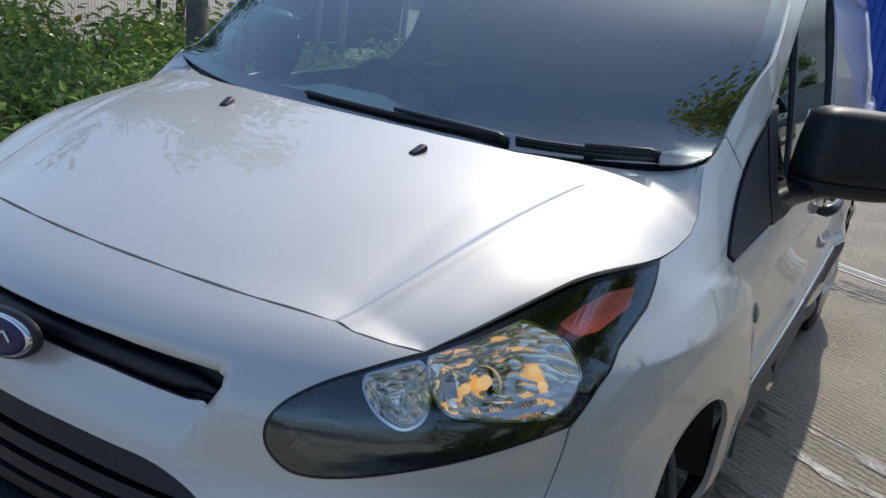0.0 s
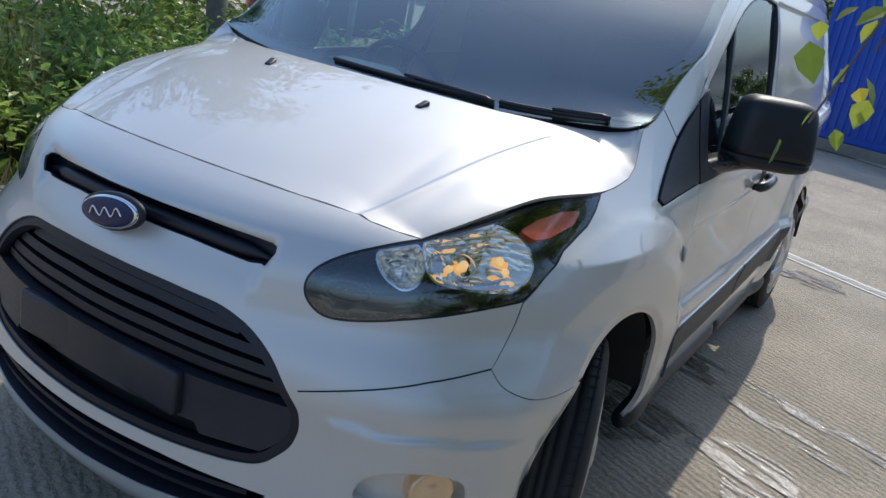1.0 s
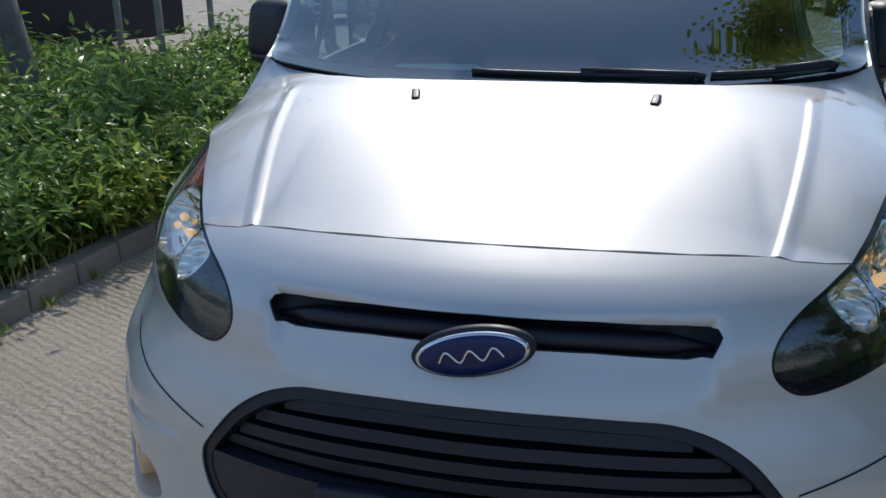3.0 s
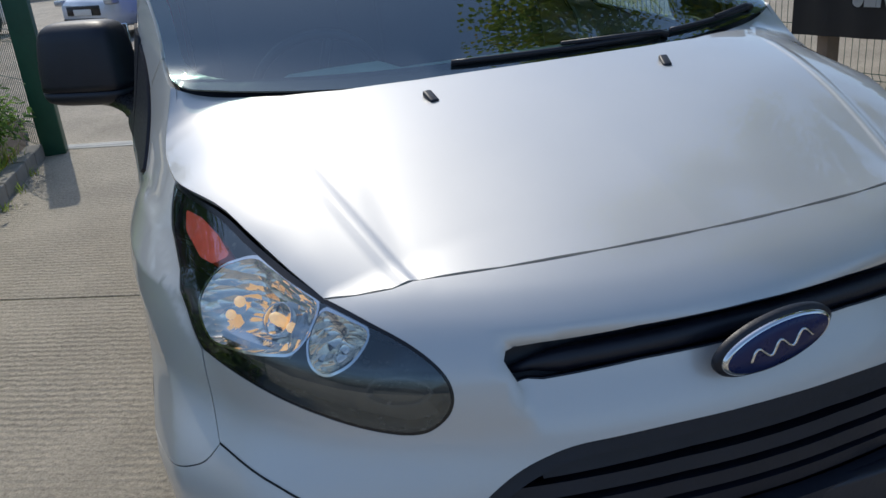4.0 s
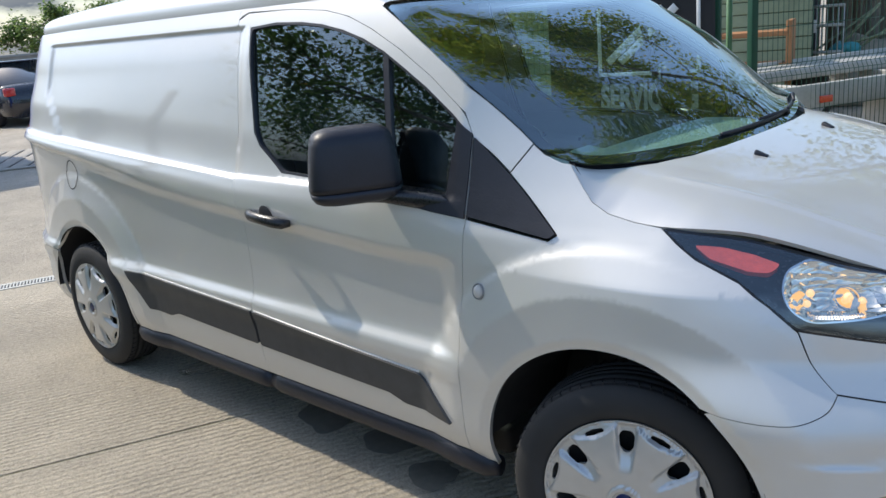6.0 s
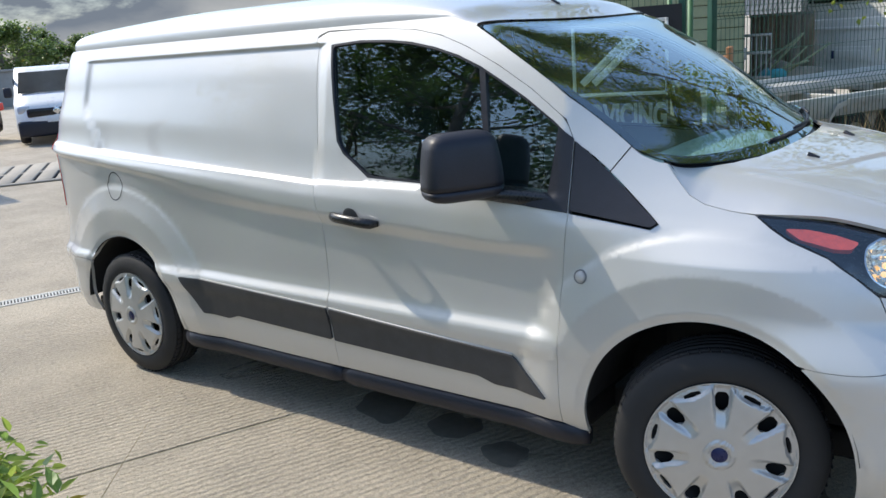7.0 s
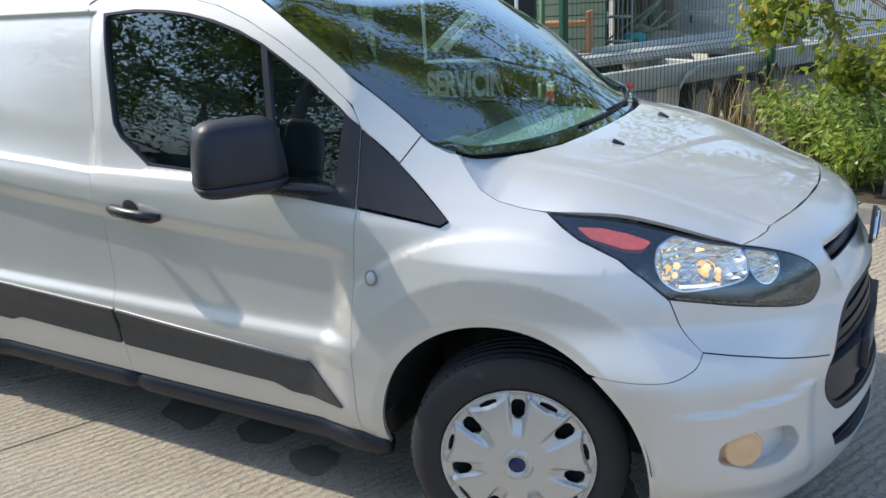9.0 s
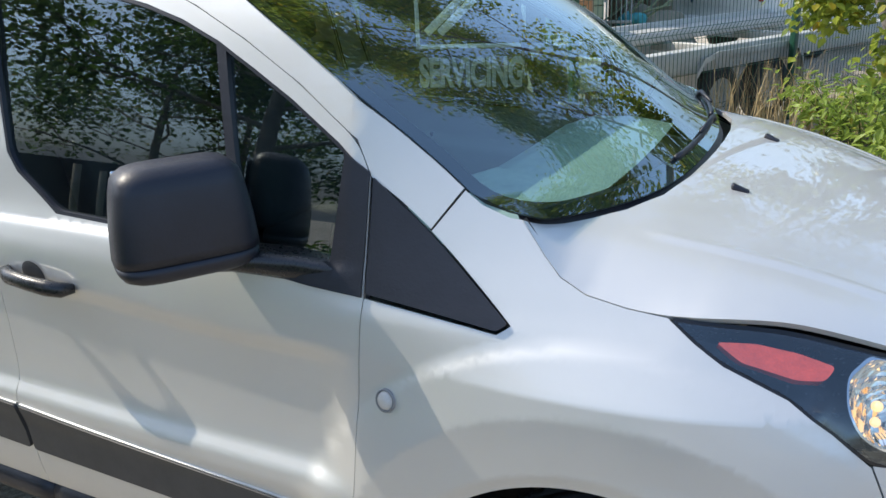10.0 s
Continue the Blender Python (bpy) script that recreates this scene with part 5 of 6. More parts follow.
# front row along the kerb, then higher ones behind
k = 0
for i in range(9):
    x = -.25 - i * .62
    shrub(x + rng.uniform(-.1, .1), -2.62 - .05 * rng.random() + .03 * i, .36, rng.uniform(.42, .60), 10 + i, SHRUB_LEAF if i % 3 else LIGHT_LEAF, 1150, .075)
for i in range(9):
    x = -.3 - i * .66
    shrub(x + rng.uniform(-.15, .15), -3.15 + rng.uniform(-.1, .1), .48, rng.uniform(.62, .80), 30 + i, SHRUB_LEAF, 1100, .085)
for i in range(8):
    x = -.5 - i * .80
    shrub(x + rng.uniform(-.2, .2), -3.9 + rng.uniform(-.2, .2), .55, rng.uniform(.65, .88), 50 + i, SHRUB_LEAF, 900, .095)
for i in range(7):
    x = -.6 - i * .95
    shrub(x + rng.uniform(-.2, .2), -4.8 + rng.uniform(-.2, .2), .6, rng.uniform(.7, .9) - .09 * max(0, i - 2), 70 + i, LIGHT_LEAF if i % 2 else SHRUB_LEAF, 520)
# back row wholly in the lighter leaf: sunlight there is put into the colour
for i in range(7):
    shrub(-.4 - i * 1.15 + rng.uniform(-.2, .2), -6.0 + rng.uniform(-.3, .3), .75, rng.uniform(.90, 1.15) - .17 * max(0, i - 2), 170 + i, LIGHT_LEAF, 620, .13)
for i, (x, y) in enumerate(((-1.25, -2.60), (-1.70, -2.44), (-2.15, -2.40), (-2.60, -2.38), (-3.05, -2.40))):
    shrub(x, y, .30, .36 + .05 * (i % 3), 130 + i, LIGHT_LEAF if i % 2 else SHRUB_LEAF, 1500, .068)
# verge on the other side
for i, (x, y, r, h) in enumerate(((.62, 3.75, .36, .55), (1.05, 3.62, .38, .62), (1.5, 3.8, .4, .6), (.35, 4.4, .4, .62), (.9, 4.4, .45, .7), (1.9, 3.95, .42, .6), (1.5, 4.7, .5, .7), (2.5, 4.3, .5, .7), (.1, 5.2, .4, .6), (.6, 5.3, .5, .7))):
    shrub(x, y, r, h, 90 + i, LIGHT_LEAF if i % 3 != 1 else SHRUB_LEAF, 560, .085)

# dry stalks and grass between the shrubs
bm = bmesh.new()
for i in range(1900):
    if i < 420 or i > 900:
        x, y, h = rng.uniform(-1.1, .10), rng.uniform(-4.0, -3.0), rng.uniform(.40, .95)
    elif i < 640:
        x, y, h = rng.uniform(-5.2, -.1), rng.uniform(-2.48, -2.36) + .05, rng.uniform(.06, .2)
    else:
        x, y, h = rng.uniform(-.9, .3), rng.uniform(4.9, 6.2), rng.uniform(.3, .75)
    lean = Vector((rng.gauss(0, .16), rng.gauss(0, .16), 1)) * h
    b = Vector((x, y, .08))
    w = Vector((rng.gauss(0, 1), rng.gauss(0, 1), 0)).normalized() * .004
    p = [b - w, b + w, b + lean * .55 + w * .8, b + lean * .55 - w * .8, b + lean + Vector((lean.x, lean.y, 0)) * .5]
    q = [bm.verts.new(v) for v in p]
    bm.faces.new((q[0], q[1], q[2], q[3])), bm.faces.new((q[3], q[2], q[4]))
fringe = bmesh.new()
edge_line = [(-5.2, -2.13), (-3.4, -2.27), (-1.5, -2.41), (-.2, -2.45), (0, -2.55), (.11, -2.75), (.14, -3.1), (.14, -7.0)]
for i in range(2600):
    q = rng.randrange(len(edge_line) - 1)
    a, b = Vector(edge_line[q]), Vector(edge_line[q + 1])
    p = a.lerp(b, rng.random()) + Vector((rng.gauss(0, .05) - .02, rng.gauss(0, .05) - .03))
    if rng.random() < .18:          # weeds in the gutter below the kerb
        p = a.lerp(b, .1 + .25 * int(rng.random() * 3)) + Vector((rng.gauss(.10, .03), rng.gauss(.16, .03)))
        z0, h = 0.0, rng.uniform(.03, .08)
    else:
        z0, h = .09, rng.uniform(.06, .17)
    base, tip = Vector((p.x, p.y, z0)), Vector((rng.gauss(0, .35), rng.gauss(0, .35), 1)) * h
    w = Vector((rng.gauss(0, 1), rng.gauss(0, 1), 0)).normalized() * .004
    c = [fringe.verts.new(u) for u in (base - w, base + w, base + tip * .6 + w * .8, base + tip * .6 - w * .8, base + tip + Vector((tip.x, tip.y, 0)) * .5)]
    fringe.faces.new((c[0], c[1], c[2], c[3])), fringe.faces.new((c[3], c[2], c[4]))
tagged(part("green_grass", fringe, LIGHT_LEAF), "short green grass and weeds fringing the kerb", "grass", kind="stuff")
tagged(part("dry_grass", bm, STRAW), "dry straw-coloured stalks among the shrubs", "grass", kind="stuff")


# ---- trees ----
def limbs(bm, rng, base, tip, r, depth, ends, spread=.55):
    mid = base.lerp(tip, .5) + Vector((rng.gauss(0, .06), rng.gauss(0, .06), rng.gauss(0, .03))) * (tip - base).length
    tube(bm, [base, mid, tip], [r, r * .8, r * .6], 7, False)
    ends.append((mid, tip))
    if depth:
        for _ in range(3):
            t = rng.uniform(.45, 1.0)
            s = base.lerp(tip, t)
            d = (tip - base).normalized() + Vector((rng.gauss(0, spread), rng.gauss(0, spread), rng.gauss(.1, .3)))
            limbs(bm, rng, s, s + d.normalized() * (tip - base).length * rng.uniform(.45, .7), r * .5, depth - 1, ends, spread)


def tree(name, label, x, y, h, trunk, seed, mat, leaves, size, crown, clear=.35, lean=(0, 0), droop=.35, extra=()):
    rng = random.Random(seed)
    t = thing(name, label, "tree", at=(x, y, 0))
    bm = bmesh.new()
    top = Vector((lean[0], lean[1], h * .8))
    tube(bm, [(0, 0, -.05), (0, 0, .12), tuple(top * .5), tuple(top)], [trunk * 1.35, trunk, trunk * .75, trunk * .3], 12, False)
    part("trunk", bm, BARK, t)
    bm, ends = bmesh.new(), []
    for i in range(9):
        z = clear + (1 - clear) * (i + .5) / 9
        s = top * z
        a = i * 2.4 + rng.uniform(-.3, .3)
        l = crown * (1.15 - .6 * abs(z - .55)) * rng.uniform(.75, 1.1)
        limbs(bm, rng, s, s + Vector((math.cos(a) * l, math.sin(a) * l, l * rng.uniform(.1, .55))), trunk * .3, 2, ends)
    for path in extra:
        tube(bm, [Vector(p) - Vector((x, y, 0)) for p in path], [.012, .008, .004, .002][:len(path)], 6, False)
    part("branchwork", bm, BARK, t)
    pts = []
    for i in range(leaves):
        a, b = ends[rng.randrange(len(ends))]
        p = a.lerp(b, rng.uniform(0, 1.15)) + Vector((rng.gauss(0, .13), rng.gauss(0, .13), rng.gauss(0, .13) - .05)) * crown
        pts.append((p, (rng.gauss(0, 1), rng.gauss(0, 1), rng.gauss(0, .4))))
    for path in extra:
        a, b = Vector(path[-2]) - Vector((x, y, 0)), Vector(path[-1]) - Vector((x, y, 0))
        for i in range(26):
            p = a.lerp(b, i / 25) + Vector((rng.gauss(0, .05), rng.gauss(0, .05), rng.gauss(0, .05)))
            pts.append((p, (rng.gauss(0, .6), rng.gauss(0, .6), -.8)))
    V, F = leaf_cloud(pts, size, rng, .75, droop)
    mesh_of("crown", V, F, mat, t)
    return t


tree("bed_tree", "young broadleaf tree in the shrub bed", -3.25, -3.95, 5.4, .105, 3, TREE_LEAF, 10000, .085, 1.3, .42, (-1.3, -1.7))
tree("bed_tree", "slender broadleaf tree deep in the shrub bed", -7.0, -8.4, 6.2, .07, 14, TREE_LEAF, 15000, .10, 2.0, .26, (-.4, -.2))
tree("bed_tree", "broadleaf tree standing behind the shrub bed", -7.8, -7.4, 5.0, .09, 12, TREE_LEAF, 4200, .085, 1.5, .3)
tree("birch_tree", "young birch with yellowing drooping leaves on the verge", .95, 3.95, 5.2, .06, 6, BIRCH_LEAF, 9000, .058, 1.25, .16, (-.35, .25), .7,
     [((.85, 3.6, 2.6), (.75, 2.4, 2.6), (.48, 1.5, 2.15), (.40, 1.24, 1.36)), ((.85, 3.6, 2.4), (.6, 2.3, 2.5), (.40, 1.50, 2.0), (.34, 1.30, 1.50)), ((.85, 3.7, 2.0), (.6, 3.3, 2.1), (.45, 3.2, 1.6), (.42, 3.15, .95)), ((.85, 3.7, 1.9), (.9, 3.3, 2.0), (.85, 3.2, 1.5), (.8, 3.15, .85))])
tree("birch_tree", "tall birch leaning over the van from the verge", .80, 4.55, 7.2, .05, 33, BIRCH_LEAF, 38000, .066, 1.6, .50, (-2.3, -.4), .6)
tree("birch_tree", "birch sapling with yellow-green leaves beside the kerb", .85, 3.55, 2.6, .025, 21, BIRCH_LEAF, 8500, .060, .62, .22, (.05, -.1), .7)
for i, (x, y) in enumerate(((-9.5, -8.0), (-8.4, -6.6), (-10.6, -6.9))):
    st = thing("tree_stake", "pale timber stake beside the bed", "stake", at=(x * .62, y * .62, 0))
    part("post", tube(bmesh.new(), [(0, 0, 0), (.02, .02, 1.5)], .035, 8), simple("grey_timber", (.30, .27, .22), .9, 0, .25, 10, .5), st)


# ---- fences, banners ----
FENCE = simple("green_coating", (.012, .075, .045), .45, 0, .15, 40)
BANNER = simple("banner_black", (.012, .012, .014), .5, 0, .2, 8)
LETTER = simple("banner_white", (.72, .72, .70), .6, 0, .06, 15)


def mesh_fence(label, a, b, h=1.95, posts=2.5):
    f = thing("mesh_fence", label, "fence", "green mesh fences")
    a, b = Vector((*a, 0)), Vector((*b, 0))
    d = (b - a)
    n = max(1, round(d.length / posts))
    u = d.normalized()
    w = Vector((-u.y, u.x, 0))
    for i in range(n + 1):
        p = a + d * (i / n)
        part("fence_post", box(bmesh.new(), (-.03, -.03, 0), (.03, .03, h + .1), .006, Matrix.Translation(p) @ pose(0, 0, 0, 0, 0, math.degrees(math.atan2(u.y, u.x)))), FENCE, f)
    for i in range(n):
        p0 = a + d * (i / n)
        L = d.length / n
        bm = bmesh.new()
        k = int(L / .05)
        folds = (.25, .95, 1.65)
        zs = sorted({.05, h} | {z + e for z in folds for e in (-.05, 0, .05)})
        for j in range(1, k):
            q = p0 + u * (L * j / k)
            tube(bm, [q + w * (.03 if any(abs(z - c) < .01 for c in folds) else 0) + Vector((0, 0, z)) for z in zs], .0028, 4, False)
        for z in zs + [.60, 1.30]:
            off = w * (.03 if any(abs(z - c) < .01 for c in folds) else 0)
            tube(bm, [p0 + off + Vector((0, 0, z)), p0 + u * L + off + Vector((0, 0, z))], .003, 4, False)
        part("mesh_panel", bm, FENCE, f)
    return f


mesh_fence("green welded mesh fence with folded wires", (-1.75, 4.15), (.95, 9.2))
mesh_fence("green welded mesh fence behind the banner", (-6.6, 2.52), (-1.85, 3.72))
mesh_fence("green welded mesh fence behind the shrubs", (-10.5, -9.2), (.2, -11.6))
mesh_fence("green mesh gate leaf folded back beside the drive", (-5.62, -1.95), (-8.4, -3.3), 1.7)

gate = thing("tubular_gate", "green tubular gate frame standing open", "gate")
for a, b, r in (((-1.94, 4.14, 0), (-1.94, 4.14, 2.1), .024), ((-1.94, 4.14, 1.15), (-2.55, 5.2, 1.15), .02), ((-2.55, 5.2, 0), (-2.55, 5.2, 2.1), .024), ((-1.94, 4.14, 2.05), (-2.55, 5.2, 2.05), .02)):
    part("gate_tube", tube(bmesh.new(), [a, b], r, 10), simple("light_green_coating", (.10, .22, .10), .5, 0, .15, 30), gate)
gp = thing("gate_post", "stout green steel gate post", "post")
part("post", box(bmesh.new(), (-5.70, -1.98, 0), (-5.52, -1.80, 1.75), .01), FENCE, gp)
tp = thing("timber_post", "grey weathered timber post leaning by the bed", "post")
part("post", tube(bmesh.new(), [(-5.55, -2.50, 0), (-5.85, -2.75, 2.2)], .06, 10), simple("weathered_timber", (.22, .18, .15), .9, 0, .3, 9, .5), tp)
tp = thing("timber_post", "square timber post carrying the banner fence", "post")
part("post", box(bmesh.new(), (-2.98, 3.36, 0), (-2.88, 3.46, 1.9), .006), simple("brown_timber", (.20, .15, .11), .85, 0, .3, 9, .5), tp)


def banner(label, a, b, z0, z1, word, zw, hw, start):
    """A printed sheet hung from a to b, with a word and a framed emblem of plain shapes."""
    s = thing("banner", label, "banner", "printed banners")
    a, b = Vector((*a, 0)), Vector((*b, 0))
    u = (b - a).normalized()
    L = (b - a).length
    n = Vector((u.y, -u.x, 0))
    m = Matrix((u, Vector((0, 0, 1)), n)).transposed().to_4x4()
    m.translation = a
    bm = bmesh.new()
    rows = [[bm.verts.new(m @ Vector((L * i / 24, z, .006 * math.sin(i * 1.3 + z * 4)))) for z in np.linspace(z0, z1, 8)] for i in range(25)]
    for p, q in zip(rows, rows[1:]):
        for j in range(7):
            bm.faces.new((p[j], q[j], q[j + 1], p[j + 1]))
    sheet = part("sheet", bm, BANNER, s)
    cu = bpy.data.curves.new("lettering", "FONT")
    cu.body, cu.size, cu.extrude, cu.offset = word, hw * 1.42, .001, .013
    tmp = bpy.data.objects.new("tmp", cu)
    me = bpy.data.meshes.new_from_object(tmp)
    bpy.data.objects.remove(tmp)
    xs = [v.co.x for v in me.vertices]
    width = start[1] - start[0]
    for v in me.vertices:
        v.co = m @ Vector((start[0] + (v.co.x - min(xs)) / (max(xs) - min(xs)) * width, zw + v.co.y, .016))
    me.materials.append(LETTER)
    new("lettering", me).parent = s
    # the framed emblem above the word
    bm = bmesh.new()
    cx, w2, z2, z3 = (start[0] + start[1]) / 2, width * .52, zw + hw * 1.35, min(z1 - .06, zw + hw * 1.35 + .62)
    for lo, hi in (((cx - w2, z2), (cx + w2, z2 + .03)), ((cx - w2, z2), (cx - w2 + .03, z3)), ((cx + w2 - .03, z2), (cx + w2, z3)), ((cx - w2, z3 - .03), (cx + w2, z3))):
        box(bm, (lo[0], lo[1], .010), (hi[0], hi[1], .018), .002, m, 1)
    for off in (0, .10):
        box(bm, (-.03, -.30, .010), (.03, .30, .018), .002, m @ Matrix.Translation((cx - .10 + off, (z2 + z3) / 2, 0)) @ pose(0, 0, 0, 0, 0, -48), 1)
    part("emblem", bm, LETTER, s)
    return s


banner("black banner lettered in white, hung on the mesh fence", (-3.10, 3.25), (-1.80, 3.58), .55, 1.75, "SERVICING", .76, .20, (.44, 1.22))
banner("black banner lettered in white behind the shrubs", (-8.9, -5.9), (-6.4, -6.6), .45, 1.75, "WASH", .75, .42, (.5, 1.8))


# ---- things beyond the fence ----
def rot(x, y, z=0, a=0):
    return Matrix.Translation((x, y, z)) @ pose(0, 0, 0, 0, 0, a)


trailer = thing("car_trailer", "galvanised car transporter trailer parked behind the fence", "trailer")
tm = rot(-1.75, 6.65, 0, 64)
for y in (-.85, .85):
    part("deck_beam", box(bmesh.new(), (-2.2, y - .22, .62), (4.0, y + .22, .74), .02, tm), GALV, trailer)
    part("side_rail", box(bmesh.new(), (-2.2, y - .03 + math.copysign(.24, y), .60), (4.0, y + .03 + math.copysign(.24, y), .80), .01, tm), GALV, trailer)
for x in (-2.15, -.6, 1.0, 2.6, 3.9):
    part("cross_member", box(bmesh.new(), (x, -.85, .52), (x + .08, .85, .62), .01, tm), GALV, trailer)
for x in (-.35, .45):
    for y in (-1.02, 1.02):
        w = new("trailer_wheel")
        w.parent = trailer
        w.matrix_basis = tm @ Matrix.Translation((x, y, .32))
        part("tyre", spun(bmesh.new(), [(.19, .09), (.27, .10), (.31, .06), (.315, 0), (.31, -.06), (.27, -.10), (.19, -.09)], 32), RUBBER, w)
        part("rim", spun(bmesh.new(), [(.0, -.03), (.1, -.04), (.19, -.08)], 24), GALV, w)
        part("rim", spun(bmesh.new(), [(.0, .03), (.1, .04), (.19, .08)], 24), GALV, w)
for y in (-1.02, 1.02):
    bm = bmesh.new()
    rows = []
    for px, pz in [(-.80, .38), (-.78, .60), (-.68, .72), (-.50, .76), (.60, .76), (.78, .72), (.88, .60), (.90, .38)]:
        rows.append([bm.verts.new(tm @ Vector((px, y + dy, pz + dz))) for dy, dz in ((-.14, -.05), (-.14, 0), (.14, 0), (.14, -.05))])
    for a, b in zip(rows, rows[1:]):
        for j in range(3):
            bm.faces.new((a[j], a[j + 1], b[j + 1], b[j]))
    part("mudguard", bm, GALV, trailer, smooth=False)
for y in (-.95, .95):
    part("tail_light", box(bmesh.new(), (-2.26, y - .10, .60), (-2.20, y + .10, .70), .01, tm), RED_LENS, trailer)
part("side_marker", box(bmesh.new(), (-1.55, -1.14, .64), (-1.42, -1.11, .70), .005, tm), AMBER, trailer)

TIMBER = simple("green_cladding", (.30, .34, .22), .85, 0, .2, 8, .3)
shed = thing("timber_shed", "grey-green weatherboarded shed behind the yard", "shed")
sm = rot(-5.24, 8.18, 0, 17)
part("shed_core", box(bmesh.new(), (-2.4, 0, 0), (2.4, 3, 2.9), .02, sm), SHELL_DARK, shed)
board = box(bmesh.new(), (-2.4, -.035, 0), (2.4, 0, .155), .008, None, 1)
bme = bpy.data.meshes.new("board")
board.to_mesh(bme)
board.free()
bme.materials.append(TIMBER)
for i in range(18):
    o = new("board", bme)
    o.parent = shed
    o.matrix_basis = sm @ Matrix.Translation((0, 0, i * .162)) @ pose(0, 0, 0, -4)
part("roof_sheet", box(bmesh.new(), (-2.7, -.4, 2.92), (2.7, 3.3, 3.02), .01, sm @ pose(0, 0, 0, 4)), GALV, shed)
rack = thing("timber_rack", "orange-brown timber rack beside the shed", "rack")
rm = rot(-3.05, 7.25, 0, 14)
WOOD = simple("orange_timber", (.42, .20, .09), .8, 0, .25, 7, .4)
for z in (.35, .72, 1.08):
    part("rack_shelf", box(bmesh.new(), (-.42, -.2, z), (.42, .2, z + .06), .01, rm), WOOD, rack)
for x in (-.42, .42):
    part("rack_upright", box(bmesh.new(), (x - .03, -.2, 0), (x + .03, .2, 1.25), .01, rm), WOOD, rack)

WHITE_PAINT = simple("white_paint", (.75, .75, .73), .3, 0, .05, 6, Coat_Weight=.6)
camper = thing("white_minibus", "white minibus with red tail lamps seen from behind", "bus")
cm = rot(-1.99, 10.89, 0, -30)
part("body", box(bmesh.new(), (-1.02, 0, .45), (1.02, 6.0, 3.0), .12, cm, 3), WHITE_PAINT, camper)
part("rear_window", box(bmesh.new(), (-.80, -.02, 1.70), (.80, .02, 2.45), .05, cm), GLOSS_BLACK, camper)
part("rear_door", box(bmesh.new(), (-.68, -.03, .62), (.68, .02, 1.46), .03, cm), WHITE_PAINT, camper)
part("door_rail", box(bmesh.new(), (-.66, -.05, 1.28), (.66, -.02, 1.33), .012, cm), WHITE_PAINT, camper)
part("plate_recess", box(bmesh.new(), (-.42, -.045, .80), (.42, -.02, 1.04), .02, cm), WHITE_PAINT, camper)
part("bumper", box(bmesh.new(), (-1.04, -.14, .40), (1.04, .05, .68), .06, cm), WHITE_PAINT, camper)
part("plate", box(bmesh.new(), (-.27, -.062, .86), (.27, -.04, .98), .005, cm), LETTER, camper, "pale plain number plate")
part("plate_band", box(bmesh.new(), (-.27, -.066, .86), (-.22, -.06, .98), .003, cm), BADGE_BLUE, camper)
for x in (-.92, .92):
    for z, mt, r in ((1.36, RED_LENS, 1), (1.22, AMBER, 1), (1.08, RED_LENS, 1), (.92, RED_LENS, .6)):
        part("tail_light", spun(bmesh.new(), [(.0, -.03), (.045 * r, -.028), (.055 * r, -.01), (.055 * r, .02)], 20, cm @ Matrix.Translation((x, 0, z))), mt, camper)
    w = new("wheel")
    w.parent = camper
    w.matrix_basis = cm @ Matrix.Translation((x * .9, 1.4, .38)) @ pose(0, 0, 0, 0, 0, 90)
    part("tyre", spun(bmesh.new(), [(.0, .10), (.2, .10), (.30, .10), (.38, .05), (.38, -.05), (.30, -.10), (.0, -.10)], 28), RUBBER, w)

# between shed and minibus: a rusty screen, a steel crate, a heap under a sheet
RUST = Mat("rusted_sheet", (.24, .17, .11), .85)
RUST.to(RUST.mix(RUST.ramp(RUST.noise(2.2, 5, .65, (1, 1, .5)), [(.40, 0.0), (.62, 1.0)]), RUST.ramp(RUST.noise(14, 5), [(.3, (.20, .14, .09)), (.7, (.36, .26, .17))]), (.40, .36, .30)), "Base Color")
RUST.bump(RUST.noise(30, 4), .4, .004)
screen_ = thing("rusted_screen", "brown rusted sheet screen behind the trailer", "screen")
dm = rot(-3.1, 11.3, 0, -22)
for i in range(5):
    part("sheet", box(bmesh.new(), (-.60 + i * .24, -.02 - .012 * (i % 2), .1), (-.355 + i * .24, .0 - .012 * (i % 2), 1.60), .004, dm, 1), RUST.m, screen_)
for i in range(14):
    part("bar", box(bmesh.new(), (-.60 + i * .09, -.05, 1.55), (-.58 + i * .09, -.02, 2.4), .004, dm, 1), GALV, screen_)
crate = thing("steel_crate", "grey steel mesh crate holding a white panel", "crate")
km = rot(-2.98, 9.35, 0, 6)
for z in (.15, .7, 1.05, 1.30):
    part("crate_rail", box(bmesh.new(), (-.28, -.03, z), (.28, .0, z + .04), .006, km, 1), GALV, crate)
for i in range(9):
    part("crate_bar", box(bmesh.new(), (-.28 + i * .068, -.02, .1), (-.265 + i * .068, .0, 1.34), .004, km, 1), GALV, crate)
part("white_panel", box(bmesh.new(), (-.24, -.05, .98), (-.06, -.035, 1.15), .004, km, 1), LETTER, crate)
heap = thing("rubble_heap", "heap of broken boards and soil under a teal sheet", "heap", at=(-2.62, 9.95, 0))
bm = bmesh.new()
bmesh.ops.create_icosphere(bm, subdivisions=4, radius=1.0)
for v in bm.verts:
    v.co = Vector((v.co.x * .75, v.co.y * .6, max(0, v.co.z) * .85)) * (1 + .22 * noise.noise(v.co * 2.3))
part("soil_mound", bm, simple("grey_spoil", (.28, .25, .20), .95, 0, .4, 9, .8), heap)
bm = bmesh.new()
